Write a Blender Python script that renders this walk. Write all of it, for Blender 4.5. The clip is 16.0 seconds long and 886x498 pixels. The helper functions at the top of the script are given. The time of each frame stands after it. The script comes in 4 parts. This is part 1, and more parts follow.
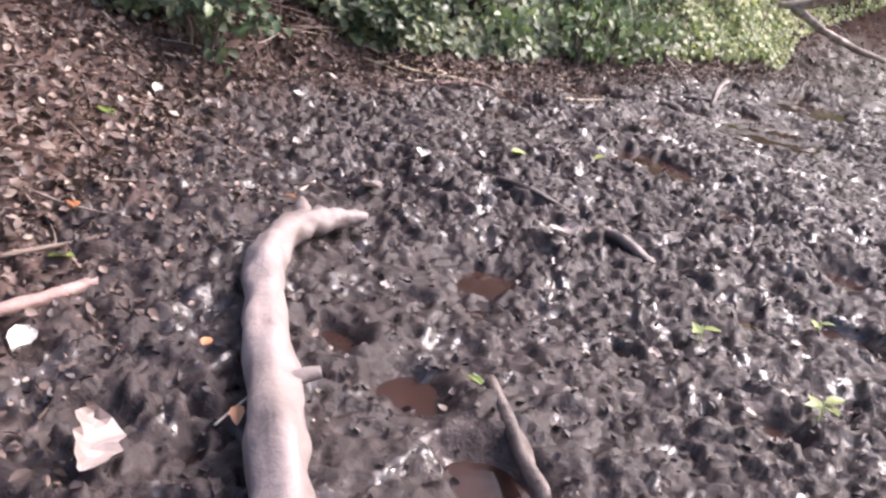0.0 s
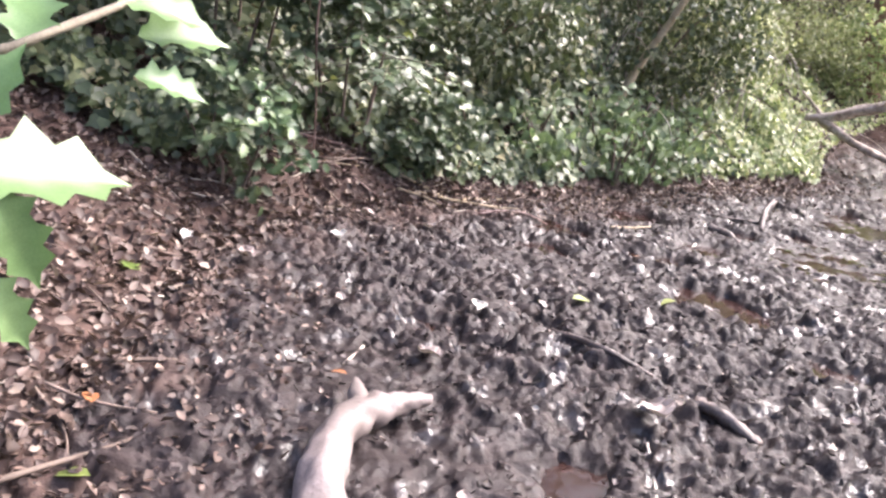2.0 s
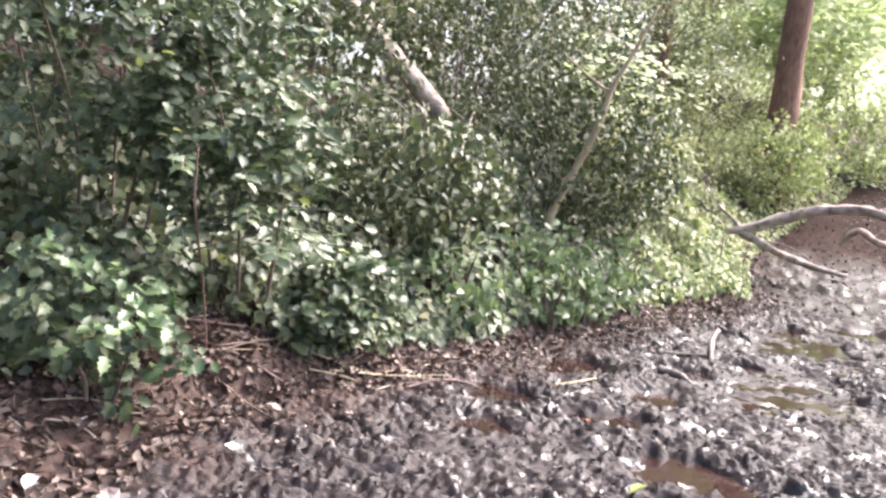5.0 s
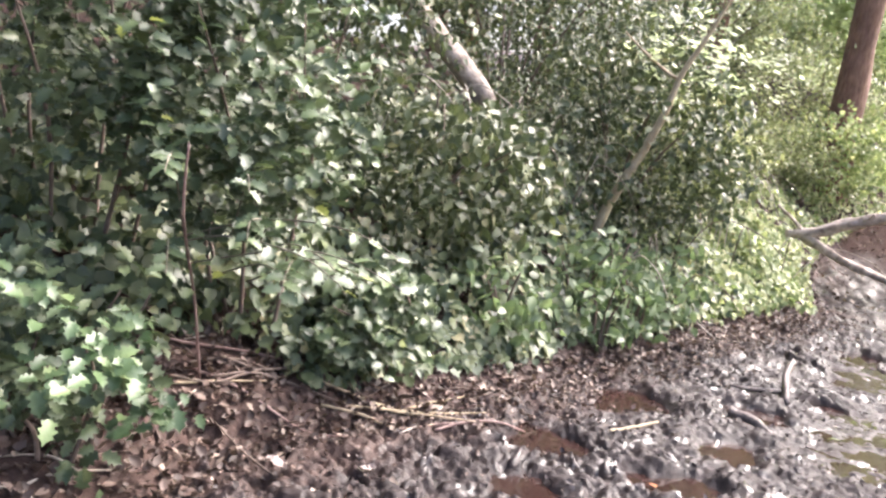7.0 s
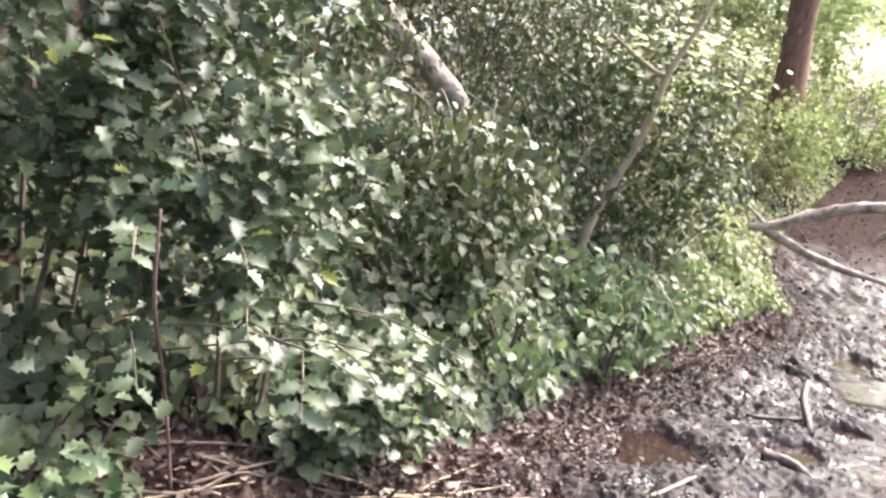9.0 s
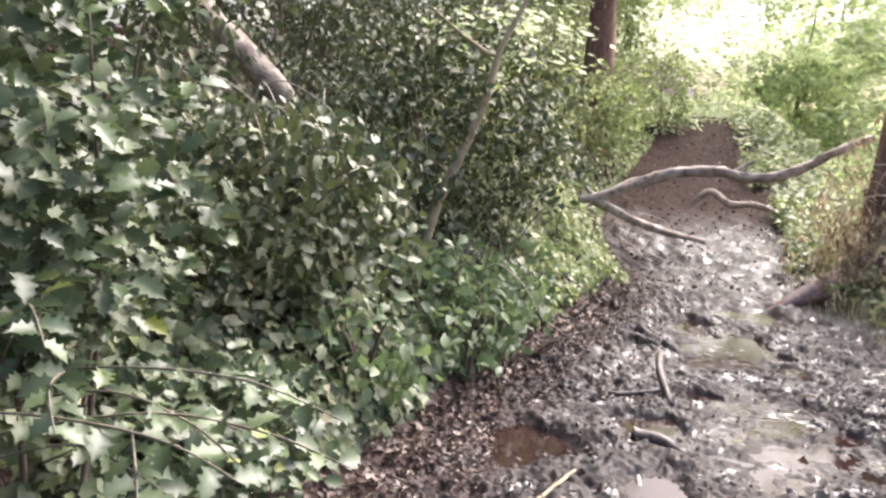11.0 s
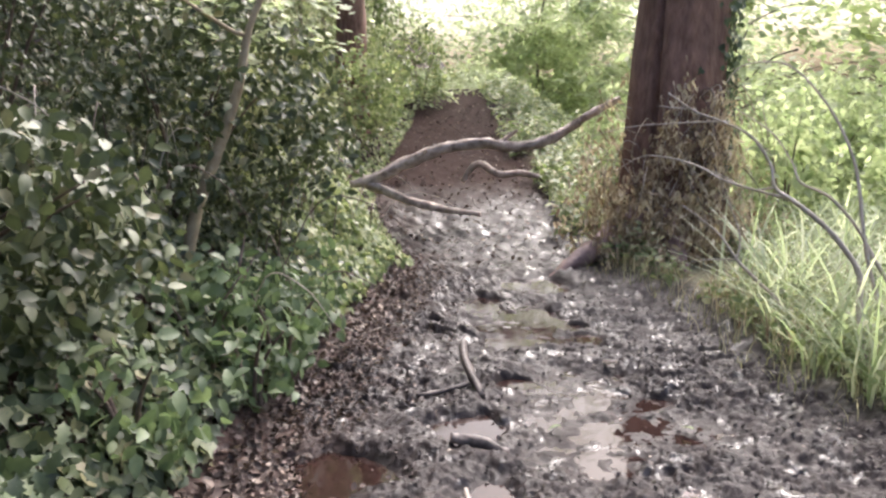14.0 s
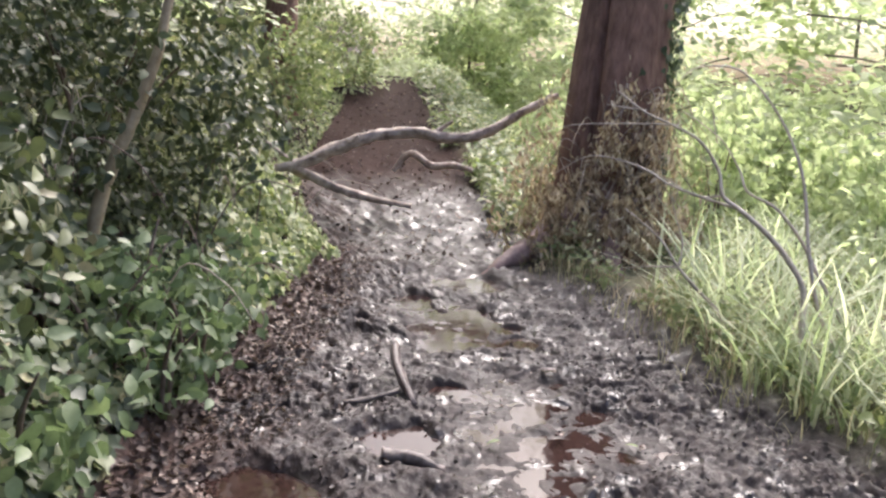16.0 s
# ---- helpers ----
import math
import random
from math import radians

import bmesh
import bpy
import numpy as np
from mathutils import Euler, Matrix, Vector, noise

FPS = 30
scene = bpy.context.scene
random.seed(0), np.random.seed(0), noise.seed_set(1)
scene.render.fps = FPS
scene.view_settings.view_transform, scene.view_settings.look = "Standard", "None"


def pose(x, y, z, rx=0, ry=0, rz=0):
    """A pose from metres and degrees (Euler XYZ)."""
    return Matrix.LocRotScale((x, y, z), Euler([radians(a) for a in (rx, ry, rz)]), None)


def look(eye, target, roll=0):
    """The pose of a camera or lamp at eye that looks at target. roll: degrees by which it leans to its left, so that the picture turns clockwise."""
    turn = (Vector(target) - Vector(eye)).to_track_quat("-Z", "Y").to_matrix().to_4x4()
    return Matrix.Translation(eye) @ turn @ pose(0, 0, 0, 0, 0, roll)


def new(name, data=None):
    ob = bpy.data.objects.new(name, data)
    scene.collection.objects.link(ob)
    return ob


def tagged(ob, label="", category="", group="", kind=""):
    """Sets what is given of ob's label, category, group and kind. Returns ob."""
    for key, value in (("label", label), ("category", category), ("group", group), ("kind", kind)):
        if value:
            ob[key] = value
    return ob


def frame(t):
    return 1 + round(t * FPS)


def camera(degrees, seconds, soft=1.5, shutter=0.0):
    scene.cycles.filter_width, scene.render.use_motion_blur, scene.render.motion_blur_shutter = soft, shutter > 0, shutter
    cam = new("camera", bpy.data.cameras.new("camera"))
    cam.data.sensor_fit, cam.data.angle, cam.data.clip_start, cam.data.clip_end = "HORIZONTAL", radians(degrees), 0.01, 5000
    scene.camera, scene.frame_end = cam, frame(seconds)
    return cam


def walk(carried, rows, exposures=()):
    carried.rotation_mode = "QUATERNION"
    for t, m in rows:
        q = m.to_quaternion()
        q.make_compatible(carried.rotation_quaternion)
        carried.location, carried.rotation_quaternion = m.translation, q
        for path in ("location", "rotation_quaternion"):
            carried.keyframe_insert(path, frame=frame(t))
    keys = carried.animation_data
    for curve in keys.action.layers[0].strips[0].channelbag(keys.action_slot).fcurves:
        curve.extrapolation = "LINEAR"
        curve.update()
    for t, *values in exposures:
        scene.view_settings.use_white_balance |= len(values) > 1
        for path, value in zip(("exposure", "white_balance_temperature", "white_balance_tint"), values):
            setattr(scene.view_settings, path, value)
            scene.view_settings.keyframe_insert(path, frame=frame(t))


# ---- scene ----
cam = camera(59.8, 16.0, 2.5)
PATH = [
    (0, (0.000, 0.000, 1.122), (-0.211, 3.097, -0.262), 11.3),
    (0.5, (0.009, 0.029, 1.132), (-0.323, 3.148, -0.178), 11.9),
    (1, (-0.012, 0.076, 1.119), (-0.094, 3.274, -0.034), 10.5),
    (1.5, (-0.139, 0.233, 1.127), (-0.337, 3.434, -0.002), 10.8),
    (2, (-0.284, 0.406, 1.178), (-0.626, 3.641, 0.189), 10.1),
    (2.5, (-0.262, 0.466, 1.183), (-0.340, 3.757, 0.332), 9.0),
    (3, (-0.298, 0.581, 1.190), (-0.456, 3.861, 0.313), 9.2),
    (3.5, (-0.258, 0.756, 1.250), (-0.447, 4.078, 0.549), 7.5),
    (4, (-0.248, 0.840, 1.287), (-0.394, 4.196, 0.755), 7.1),
    (4.2, (-0.253, 0.874, 1.278), (-0.399, 4.236, 0.797), 6.6),
    (6.3, (-0.439, 1.406, 1.345), (-0.559, 4.780, 0.960), 4.3),
    (6.5, (-0.449, 1.499, 1.341), (-0.665, 4.860, 0.879), 5.0),
    (7, (-0.444, 1.751, 1.411), (-0.670, 5.100, 0.874), 7.6),
    (7.5, (-0.452, 1.863, 1.409), (-0.595, 5.229, 0.949), 4.2),
    (8, (-0.670, 2.099, 1.426), (-0.658, 5.455, 0.884), 3.8),
    (8.5, (-0.906, 2.246, 1.545), (-1.005, 5.590, 0.938), 2.4),
    (8.7, (-0.879, 2.305, 1.532), (-0.826, 5.652, 0.940), 5.2),
    (10.8, (-0.966, 2.744, 1.561), (-0.321, 6.045, 1.064), 2.4),
    (11, (-0.928, 2.745, 1.564), (-0.073, 5.986, 0.991), 2.9),
    (11.5, (-0.930, 2.759, 1.603), (0.354, 5.875, 1.161), 3.9),
    (12, (-0.971, 2.955, 1.569), (0.660, 5.868, 0.932), 4.4),
    (12.5, (-1.044, 3.060, 1.620), (0.711, 5.911, 1.028), 4.2),
    (13, (-0.991, 3.085, 1.610), (0.884, 5.880, 1.136), -0.8),
    (13.5, (-0.881, 3.189, 1.596), (0.976, 5.999, 1.137), -2.1),
    (14, (-0.797, 3.237, 1.578), (0.967, 6.074, 0.942), -1.1),
    (14.5, (-0.683, 3.230, 1.579), (1.096, 6.076, 1.037), -2.1),
    (15, (-0.666, 3.283, 1.574), (1.141, 6.123, 1.097), -0.5),
    (15.5, (-0.682, 3.388, 1.567), (1.159, 6.200, 1.051), 1.2),
    (16, (-0.695, 3.553, 1.556), (1.353, 6.183, 0.879), 2.6),
]
walk(cam, [(t, look(eye, target, roll)) for t, eye, target, roll in PATH], [(0, 1.68, 5950, 21), (1.5, 1.93, 5950, 19), (3.5, 2.17, 5950, 16), (8.7, 2.25, 6050, 14), (11, 1.76, 6050, 13), (12.5, 1.36, 6000, 13), (16, 1.4, 5950, 14)])

# ---- world, sun, exposure ----
SUN_AZ, SUN_EL = 56.0, 48.0
world = bpy.data.worlds.new("sky")
scene.world = world
world.use_nodes = True
wn = world.node_tree.nodes
sky = wn.new("ShaderNodeTexSky")
sky.sky_type, sky.sun_disc = "NISHITA", False
sky.sun_elevation, sky.sun_rotation = radians(SUN_EL), radians(SUN_AZ)
sky.dust_density, sky.air_density, sky.ozone_density = 9.0, 1.0, 0.6
wn["Background"].inputs["Strength"].default_value = 0.15
world.node_tree.links.new(sky.outputs["Color"], wn["Background"].inputs["Color"])
sun = new("sun", bpy.data.lights.new("sun", "SUN"))
sun.data.energy, sun.data.angle, sun.data.color = 1.7, radians(40), (1.0, 0.95, 0.88)
sx, sy, sz = math.sin(radians(SUN_AZ)) * math.cos(radians(SUN_EL)), math.cos(radians(SUN_AZ)) * math.cos(radians(SUN_EL)), math.sin(radians(SUN_EL))
sun.matrix_basis = look((40 * sx, 40 * sy, 40 * sz), (0, 0, 0))


# ---- materials ----
def material(name):
    m = bpy.data.materials.new(name)
    m.use_nodes = True
    nt = m.node_tree
    return m, nt.nodes, nt.links, nt.nodes["Principled BSDF"]


def ramp(nodes, links, fac, stops):
    r = nodes.new("ShaderNodeValToRGB")
    while len(r.color_ramp.elements) < len(stops):
        r.color_ramp.elements.new(0.5)
    for e, (p, c) in zip(r.color_ramp.elements, stops):
        e.position, e.color = p, (*c, 1)
    links.new(fac, r.inputs["Fac"])
    return r.outputs["Color"]


def noise_tex(nodes, links, scale, detail=4.0, rough=0.6, coord=None):
    n = nodes.new("ShaderNodeTexNoise")
    n.inputs["Scale"].default_value, n.inputs["Detail"].default_value, n.inputs["Roughness"].default_value = scale, detail, rough
    if coord is not None:
        links.new(coord, n.inputs["Vector"])
    return n.outputs["Fac"]


def mix(nodes, links, fac, a, b, kind="MIX"):
    m = nodes.new("ShaderNodeMix")
    m.data_type, m.blend_type = "RGBA", kind
    for sock, v in ((m.inputs["Factor"], fac), (m.inputs["A"], a), (m.inputs["B"], b)):
        if isinstance(v, (int, float)):
            sock.default_value = v
        elif isinstance(v, tuple):
            sock.default_value = (*v, 1)
        else:
            links.new(v, sock)
    return m.outputs["Result"]


def bump(nodes, links, bsdf, height, strength, distance):
    b = nodes.new("ShaderNodeBump")
    b.inputs["Strength"].default_value, b.inputs["Distance"].default_value = strength, distance
    links.new(height, b.inputs["Height"])
    links.new(b.outputs["Normal"], bsdf.inputs["Normal"])


def leaf_material(name, stops, rough=0.4, glow=0.3, spec=0.5, by_object=False):
    """A leaf: a glossy face and some light that comes through it; colours by leaf."""
    m, n, l, p = material(name)
    if by_object:
        rnd = n.new("ShaderNodeObjectInfo").outputs["Random"]
    else:
        rnd = n.new("ShaderNodeNewGeometry").outputs["Random Per Island"]
    col = ramp(n, l, rnd, stops)
    co = n.new("ShaderNodeTexCoord").outputs["Object"]
    col = mix(n, l, 0.35, col, ramp(n, l, noise_tex(n, l, 45.0, 3.0, 0.6, co), [(0.3, (0.35, 0.4, 0.3)), (0.7, (1, 1, 1))]), "MULTIPLY")
    l.new(col, p.inputs["Base Color"])
    p.inputs["Roughness"].default_value = rough
    p.inputs["Specular IOR Level"].default_value = spec
    if glow:
        t, s = n.new("ShaderNodeBsdfTranslucent"), n.new("ShaderNodeMixShader")
        l.new(mix(n, l, 1.0, col, (1.08, 1.14, 0.92), "MULTIPLY"), t.inputs["Color"])
        s.inputs["Fac"].default_value = glow
        l.new(p.outputs[0], s.inputs[1])
        l.new(t.outputs[0], s.inputs[2])
        l.new(s.outputs[0], n["Material Output"].inputs["Surface"])
    return m


def wood_material(name, a, b, rough=0.8, scale=9.0, stretch=6.0, depth=0.01):
    m, n, l, p = material(name)
    co = n.new("ShaderNodeTexCoord").outputs["Object"]
    mp = n.new("ShaderNodeMapping")
    mp.inputs["Scale"].default_value = (stretch, stretch, 1.0)
    l.new(co, mp.inputs["Vector"])
    g = noise_tex(n, l, scale, 6.0, 0.65, mp.outputs["Vector"])
    big = noise_tex(n, l, 3.0, 3.0, 0.5, co)
    c = ramp(n, l, g, [(0.3, a), (0.7, b)])
    c = mix(n, l, 0.6, c, ramp(n, l, big, [(0.35, (0.55, 0.55, 0.5)), (0.65, (1, 1, 1))]), "MULTIPLY")
    l.new(c, p.inputs["Base Color"])
    p.inputs["Roughness"].default_value = rough
    bump(n, l, p, g, 0.7, depth)
    return m


def ground_material():
    m, n, l, p = material("mud_and_soil")
    co = n.new("ShaderNodeTexCoord").outputs["Object"]
    at = n.new("ShaderNodeAttribute")
    at.attribute_name = "soil"
    sep = n.new("ShaderNodeSeparateColor")
    l.new(at.outputs["Color"], sep.inputs["Color"])
    fine, mid, big = noise_tex(n, l, 60.0, 6.0, 0.7, co), noise_tex(n, l, 14.0, 5.0, 0.65, co), noise_tex(n, l, 1.6, 4.0, 0.6, co)
    mud = ramp(n, l, mid, [(0.3, (0.021, 0.0155, 0.0150)), (0.55, (0.036, 0.027, 0.0262)), (0.75, (0.068, 0.052, 0.051))])
    mud = mix(n, l, 0.5, mud, ramp(n, l, big, [(0.35, (0.6, 0.55, 0.52)), (0.65, (1, 1, 1))]), "MULTIPLY")
    litter = ramp(n, l, mid, [(0.3, (0.028, 0.017, 0.014)), (0.6, (0.078, 0.048, 0.039)), (0.8, (0.155, 0.10, 0.08))])
    earth = ramp(n, l, mid, [(0.3, (0.020, 0.0115, 0.0098)), (0.7, (0.046, 0.0275, 0.0235))])
    green = ramp(n, l, mid, [(0.3, (0.09, 0.082, 0.05)), (0.7, (0.23, 0.215, 0.13))])
    c = mix(n, l, sep.outputs["Red"], mud, litter)
    c = mix(n, l, sep.outputs["Green"], c, earth)
    c = mix(n, l, sep.outputs["Blue"], c, green)
    l.new(c, p.inputs["Base Color"])
    wet = ramp(n, l, noise_tex(n, l, 5.0, 4.0, 0.6, co), [(0.38, (0.36, 0.36, 0.36)), (0.60, (0.66, 0.66, 0.66))])
    dry = mix(n, l, sep.outputs["Red"], wet, (0.85, 0.85, 0.85))
    dry = mix(n, l, sep.outputs["Green"], dry, (0.8, 0.8, 0.8))
    dry = mix(n, l, sep.outputs["Blue"], dry, (0.9, 0.9, 0.9))
    l.new(dry, p.inputs["Roughness"])
    bump(n, l, p, mix(n, l, 0.75, fine, noise_tex(n, l, 22.0, 4.0, 0.6, co)), 0.8, 0.02)
    film = mix(n, l, sep.outputs["Red"], ramp(n, l, noise_tex(n, l, 6.0, 4.0, 0.6, co), [(0.375, (0.95, 0.95, 0.95)), (0.43, (0.0, 0.0, 0.0))]), (0.06, 0.06, 0.06))
    film = mix(n, l, sep.outputs["Green"], film, (0, 0, 0))
    l.new(mix(n, l, sep.outputs["Blue"], film, (0, 0, 0)), p.inputs["Coat Weight"])
    p.inputs["Coat Roughness"].default_value = 0.07
    l.new(mix(n, l, sep.outputs["Green"], (0.24, 0.24, 0.24), (0.03, 0.03, 0.03)), p.inputs["Specular IOR Level"])
    cb = n.new("ShaderNodeBump")
    cb.inputs["Strength"].default_value, cb.inputs["Distance"].default_value = 0.6, 0.02
    l.new(noise_tex(n, l, 34.0, 3.0, 0.5, co), cb.inputs["Height"])
    l.new(cb.outputs["Normal"], p.inputs["Coat Normal"])
    return m


def water_material():
    m, n, l, p = material("muddy_water")
    co = n.new("ShaderNodeTexCoord").outputs["Object"]
    c = ramp(n, l, noise_tex(n, l, 2.5, 3.0, 0.6, co), [(0.3, (0.020, 0.0105, 0.009)), (0.7, (0.036, 0.020, 0.017))])
    l.new(c, p.inputs["Base Color"])
    p.inputs["Roughness"].default_value = 0.06
    p.inputs["IOR"].default_value = 1.33
    bump(n, l, p, noise_tex(n, l, 9.0, 2.0, 0.5, co), 0.08, 0.02)
    return m


MUD = ground_material()
WATER = water_material()
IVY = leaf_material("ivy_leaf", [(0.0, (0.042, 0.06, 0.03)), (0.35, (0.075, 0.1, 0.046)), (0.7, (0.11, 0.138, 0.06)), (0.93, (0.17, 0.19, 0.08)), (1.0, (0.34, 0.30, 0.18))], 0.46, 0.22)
HOLLY = leaf_material("holly_leaf", [(0.0, (0.055, 0.080, 0.040)), (0.5, (0.092, 0.128, 0.061)), (0.93, (0.14, 0.185, 0.084)), (1.0, (0.30, 0.33, 0.07))], 0.40, 0.22, 0.5, True)
YOUNG_HOLLY = leaf_material("young_holly_leaf", [(0.0, (0.11, 0.20, 0.07)), (1.0, (0.19, 0.29, 0.12))], 0.28, 0.3, 0.7, True)
FRESH_HOLLY = leaf_material("fresh_holly_leaf", [(0.0, (0.07, 0.115, 0.052)), (0.6, (0.11, 0.165, 0.074)), (1.0, (0.17, 0.23, 0.10))], 0.38, 0.25, 0.5, True)
HOLLY_MASS = leaf_material("holly_foliage", [(0.0, (0.05, 0.072, 0.038)), (0.5, (0.09, 0.12, 0.06)), (1.0, (0.14, 0.17, 0.083))], 0.42, 0.22, 0.45)
# yellower shrub leaf whose base colour is also raised to imitate a well-lit bank
SHRUB_LIT = leaf_material("lit_shrub_leaf", [(0.0, (0.15, 0.17, 0.08)), (0.5, (0.27, 0.29, 0.14)), (0.85, (0.40, 0.41, 0.21)), (1.0, (0.52, 0.49, 0.36))], 0.5, 0.4)
# ivy copy for yellow-green plants, lightened further to imitate light from the clearing
IVY_LIT = leaf_material("lit_ivy_leaf", [(0.0, (0.15, 0.19, 0.08)), (0.4, (0.25, 0.30, 0.13)), (0.8, (0.39, 0.42, 0.20)), (1.0, (0.52, 0.50, 0.30))], 0.46, 0.48)
MUD_FLAKE = leaf_material("mud_flake", [(0.0, (0.026, 0.0195, 0.0195)), (0.5, (0.041, 0.031, 0.031)), (0.9, (0.066, 0.051, 0.051)), (0.96, (0.11, 0.08, 0.07)), (0.99, (0.36, 0.29, 0.25)), (1.0, (0.5, 0.45, 0.38))], 0.5, 0.0, 0.3)
SHRUB = leaf_material("shrub_leaf", [(0.0, (0.048, 0.062, 0.03)), (0.5, (0.092, 0.112, 0.052)), (0.88, (0.15, 0.17, 0.078)), (1.0, (0.26, 0.24, 0.15))], 0.5, 0.22)
NETTLE = leaf_material("nettle_leaf", [(0.0, (0.10, 0.145, 0.07)), (0.6, (0.17, 0.225, 0.115)), (1.0, (0.24, 0.30, 0.15))], 0.45, 0.4)
# green leaf bleached in its base colour to imitate the glade's strong light
SUNLIT = leaf_material("sunlit_leaf", [(0.0, (0.36, 0.42, 0.23)), (0.5, (0.53, 0.58, 0.36)), (1.0, (0.70, 0.72, 0.51))], 0.5, 0.6)
GRASS = leaf_material("grass_blade", [(0.0, (0.32, 0.38, 0.21)), (0.5, (0.52, 0.57, 0.38)), (1.0, (0.74, 0.73, 0.58))], 0.4, 0.55)
STRAW = leaf_material("straw_blade", [(0.0, (0.20, 0.20, 0.10)), (0.5, (0.38, 0.35, 0.22)), (1.0, (0.62, 0.55, 0.42))], 0.5, 0.5)
LITTER = leaf_material("dead_leaf", [(0.0, (0.038, 0.023, 0.018)), (0.4, (0.082, 0.052, 0.042)), (0.85, (0.15, 0.10, 0.082)), (1.0, (0.36, 0.28, 0.23))], 0.6, 0.1)
THATCH = leaf_material("withered_leaf", [(0.0, (0.24, 0.155, 0.105)), (0.45, (0.50, 0.38, 0.27)), (1.0, (0.76, 0.65, 0.50))], 0.7, 0.3)
PALE_LEAF = leaf_material("pale_leaf", [(0.0, (0.28, 0.22, 0.205)), (0.5, (0.40, 0.34, 0.315)), (1.0, (0.56, 0.53, 0.49))], 0.55, 0.1, 0.5, True)
GREEN_LEAF = leaf_material("fresh_leaf", [(0.0, (0.12, 0.17, 0.04)), (1.0, (0.24, 0.27, 0.07))], 0.45, 0.25, 0.5, True)
RUST_LEAF = leaf_material("rust_leaf", [(0.0, (0.28, 0.10, 0.035)), (1.0, (0.42, 0.22, 0.12))], 0.5, 0.1, 0.5, True)
BARE = wood_material("bare_wood", (0.165, 0.129, 0.121), (0.265, 0.218, 0.209), 0.6, 11.0, 1.0, 0.014)
LIMB = wood_material("weathered_limb", (0.15, 0.105, 0.085), (0.66, 0.55, 0.48), 0.75, 10.0, 1.0, 0.04)
TAN_BARK = wood_material("tan_bark", (0.30, 0.225, 0.14), (0.54, 0.44, 0.30), 0.75, 14.0, 1.0, 0.006)
ROOT_BARK = wood_material("worn_root", (0.15, 0.082, 0.072), (0.36, 0.25, 0.225), 0.6, 9.0, 1.0, 0.02)
BARK = wood_material("tree_bark", (0.13, 0.066, 0.046), (0.31, 0.178, 0.135), 0.85, 5.0, 4.0, 0.03)
GREY_BARK = wood_material("grey_bark", (0.13, 0.11, 0.08), (0.26, 0.23, 0.17), 0.85, 8.0, 2.0, 0.01)
TWIG = wood_material("twig_bark", (0.10, 0.07, 0.055), (0.24, 0.18, 0.15), 0.8, 20.0, 1.0, 0.003)
PALE_TWIG = wood_material("pale_twig", (0.36, 0.30, 0.25), (0.60, 0.53, 0.46), 0.75, 20.0, 1.0, 0.003)
MUDDY = wood_material("mud_coated_wood", (0.04, 0.03, 0.027), (0.20, 0.155, 0.14), 0.5, 16.0, 1.0, 0.02)


# ---- mesh helpers ----
rng = np.random.default_rng(7)


def mesh_of(name, verts, faces, mat, smooth=True):
    me = bpy.data.meshes.new(name)
    me.from_pydata([tuple(v) for v in verts], [], [tuple(f) for f in faces])
    me.materials.append(mat)
    if smooth:
        me.polygons.foreach_set("use_smooth", [True] * len(me.polygons))
    me.update()
    return me


def part(name, me, parent, label="", kind=""):
    ob = new(name, me)
    ob.parent = parent
    return tagged(ob, label, kind=kind)


def big_mesh(name, V, tri, mat, smooth=False):
    """A mesh straight from arrays: V (n, 3) and triangles (m, 3)."""
    me = bpy.data.meshes.new(name)
    me.vertices.add(len(V))
    me.vertices.foreach_set("co", np.ascontiguousarray(V, dtype=np.float32).ravel())
    k = tri.shape[1]
    me.loops.add(tri.size)
    me.loops.foreach_set("vertex_index", np.ascontiguousarray(tri, dtype=np.int32).ravel())
    me.polygons.add(len(tri))
    me.polygons.foreach_set("loop_start", np.arange(0, tri.size, k, dtype=np.int32))
    me.polygons.foreach_set("use_smooth", np.full(len(tri), smooth))
    me.materials.append(mat)
    me.update(calc_edges=True)
    me.validate()
    return me


def leaf_shape(outline, fold=0.25, droop=0.15):
    """A leaf along +y from its stalk, unit long, folded on its midrib; outline: (half width, along) from base to tip of one side."""
    mid = [(0.0, a, 0.0) for _, a in outline]
    right = [(w, a, fold * w) for w, a in outline]
    left = [(-w, a, fold * w) for w, a in outline]
    V = np.array(mid + right + left)
    V[:, 2] -= droop * V[:, 1] ** 2
    n, F = len(outline), []
    for i in range(n - 1):
        for o in (n, 2 * n):
            q = [i, i + 1, o + i + 1, o + i] if o == 2 * n else [i, o + i, o + i + 1, i + 1]
            F += [[q[0], q[1], q[2]], [q[0], q[2], q[3]]]
    F = [f for f in F if len({tuple(np.round(V[k], 5)) for k in f}) == 3]
    return V, np.array(F)


IVY_SHAPE = leaf_shape([(0.0, 0.0), (0.40, 0.05), (0.44, 0.42), (0.14, 0.62), (0.0, 1.0)], 0.2, 0.2)
HOLLY_SHAPE = leaf_shape([(0.0, 0.0), (0.12, 0.05), (0.16, 0.12), (0.34, 0.18), (0.20, 0.30), (0.23, 0.39), (0.37, 0.48), (0.20, 0.60), (0.28, 0.73), (0.08, 0.84), (0.0, 1.0)], 0.36, 0.22)
OVAL_SHAPE = leaf_shape([(0.0, 0.0), (0.24, 0.22), (0.28, 0.52), (0.14, 0.82), (0.0, 1.0)], 0.25, 0.25)
SMALL_SHAPE = leaf_shape([(0.0, 0.0), (0.27, 0.4), (0.0, 1.0)], 0.25, 0.2)
DEAD_SHAPE = leaf_shape([(0.0, 0.0), (0.25, 0.15), (0.38, 0.45), (0.2, 0.8), (0.0, 1.0)], 0.55, -0.35)
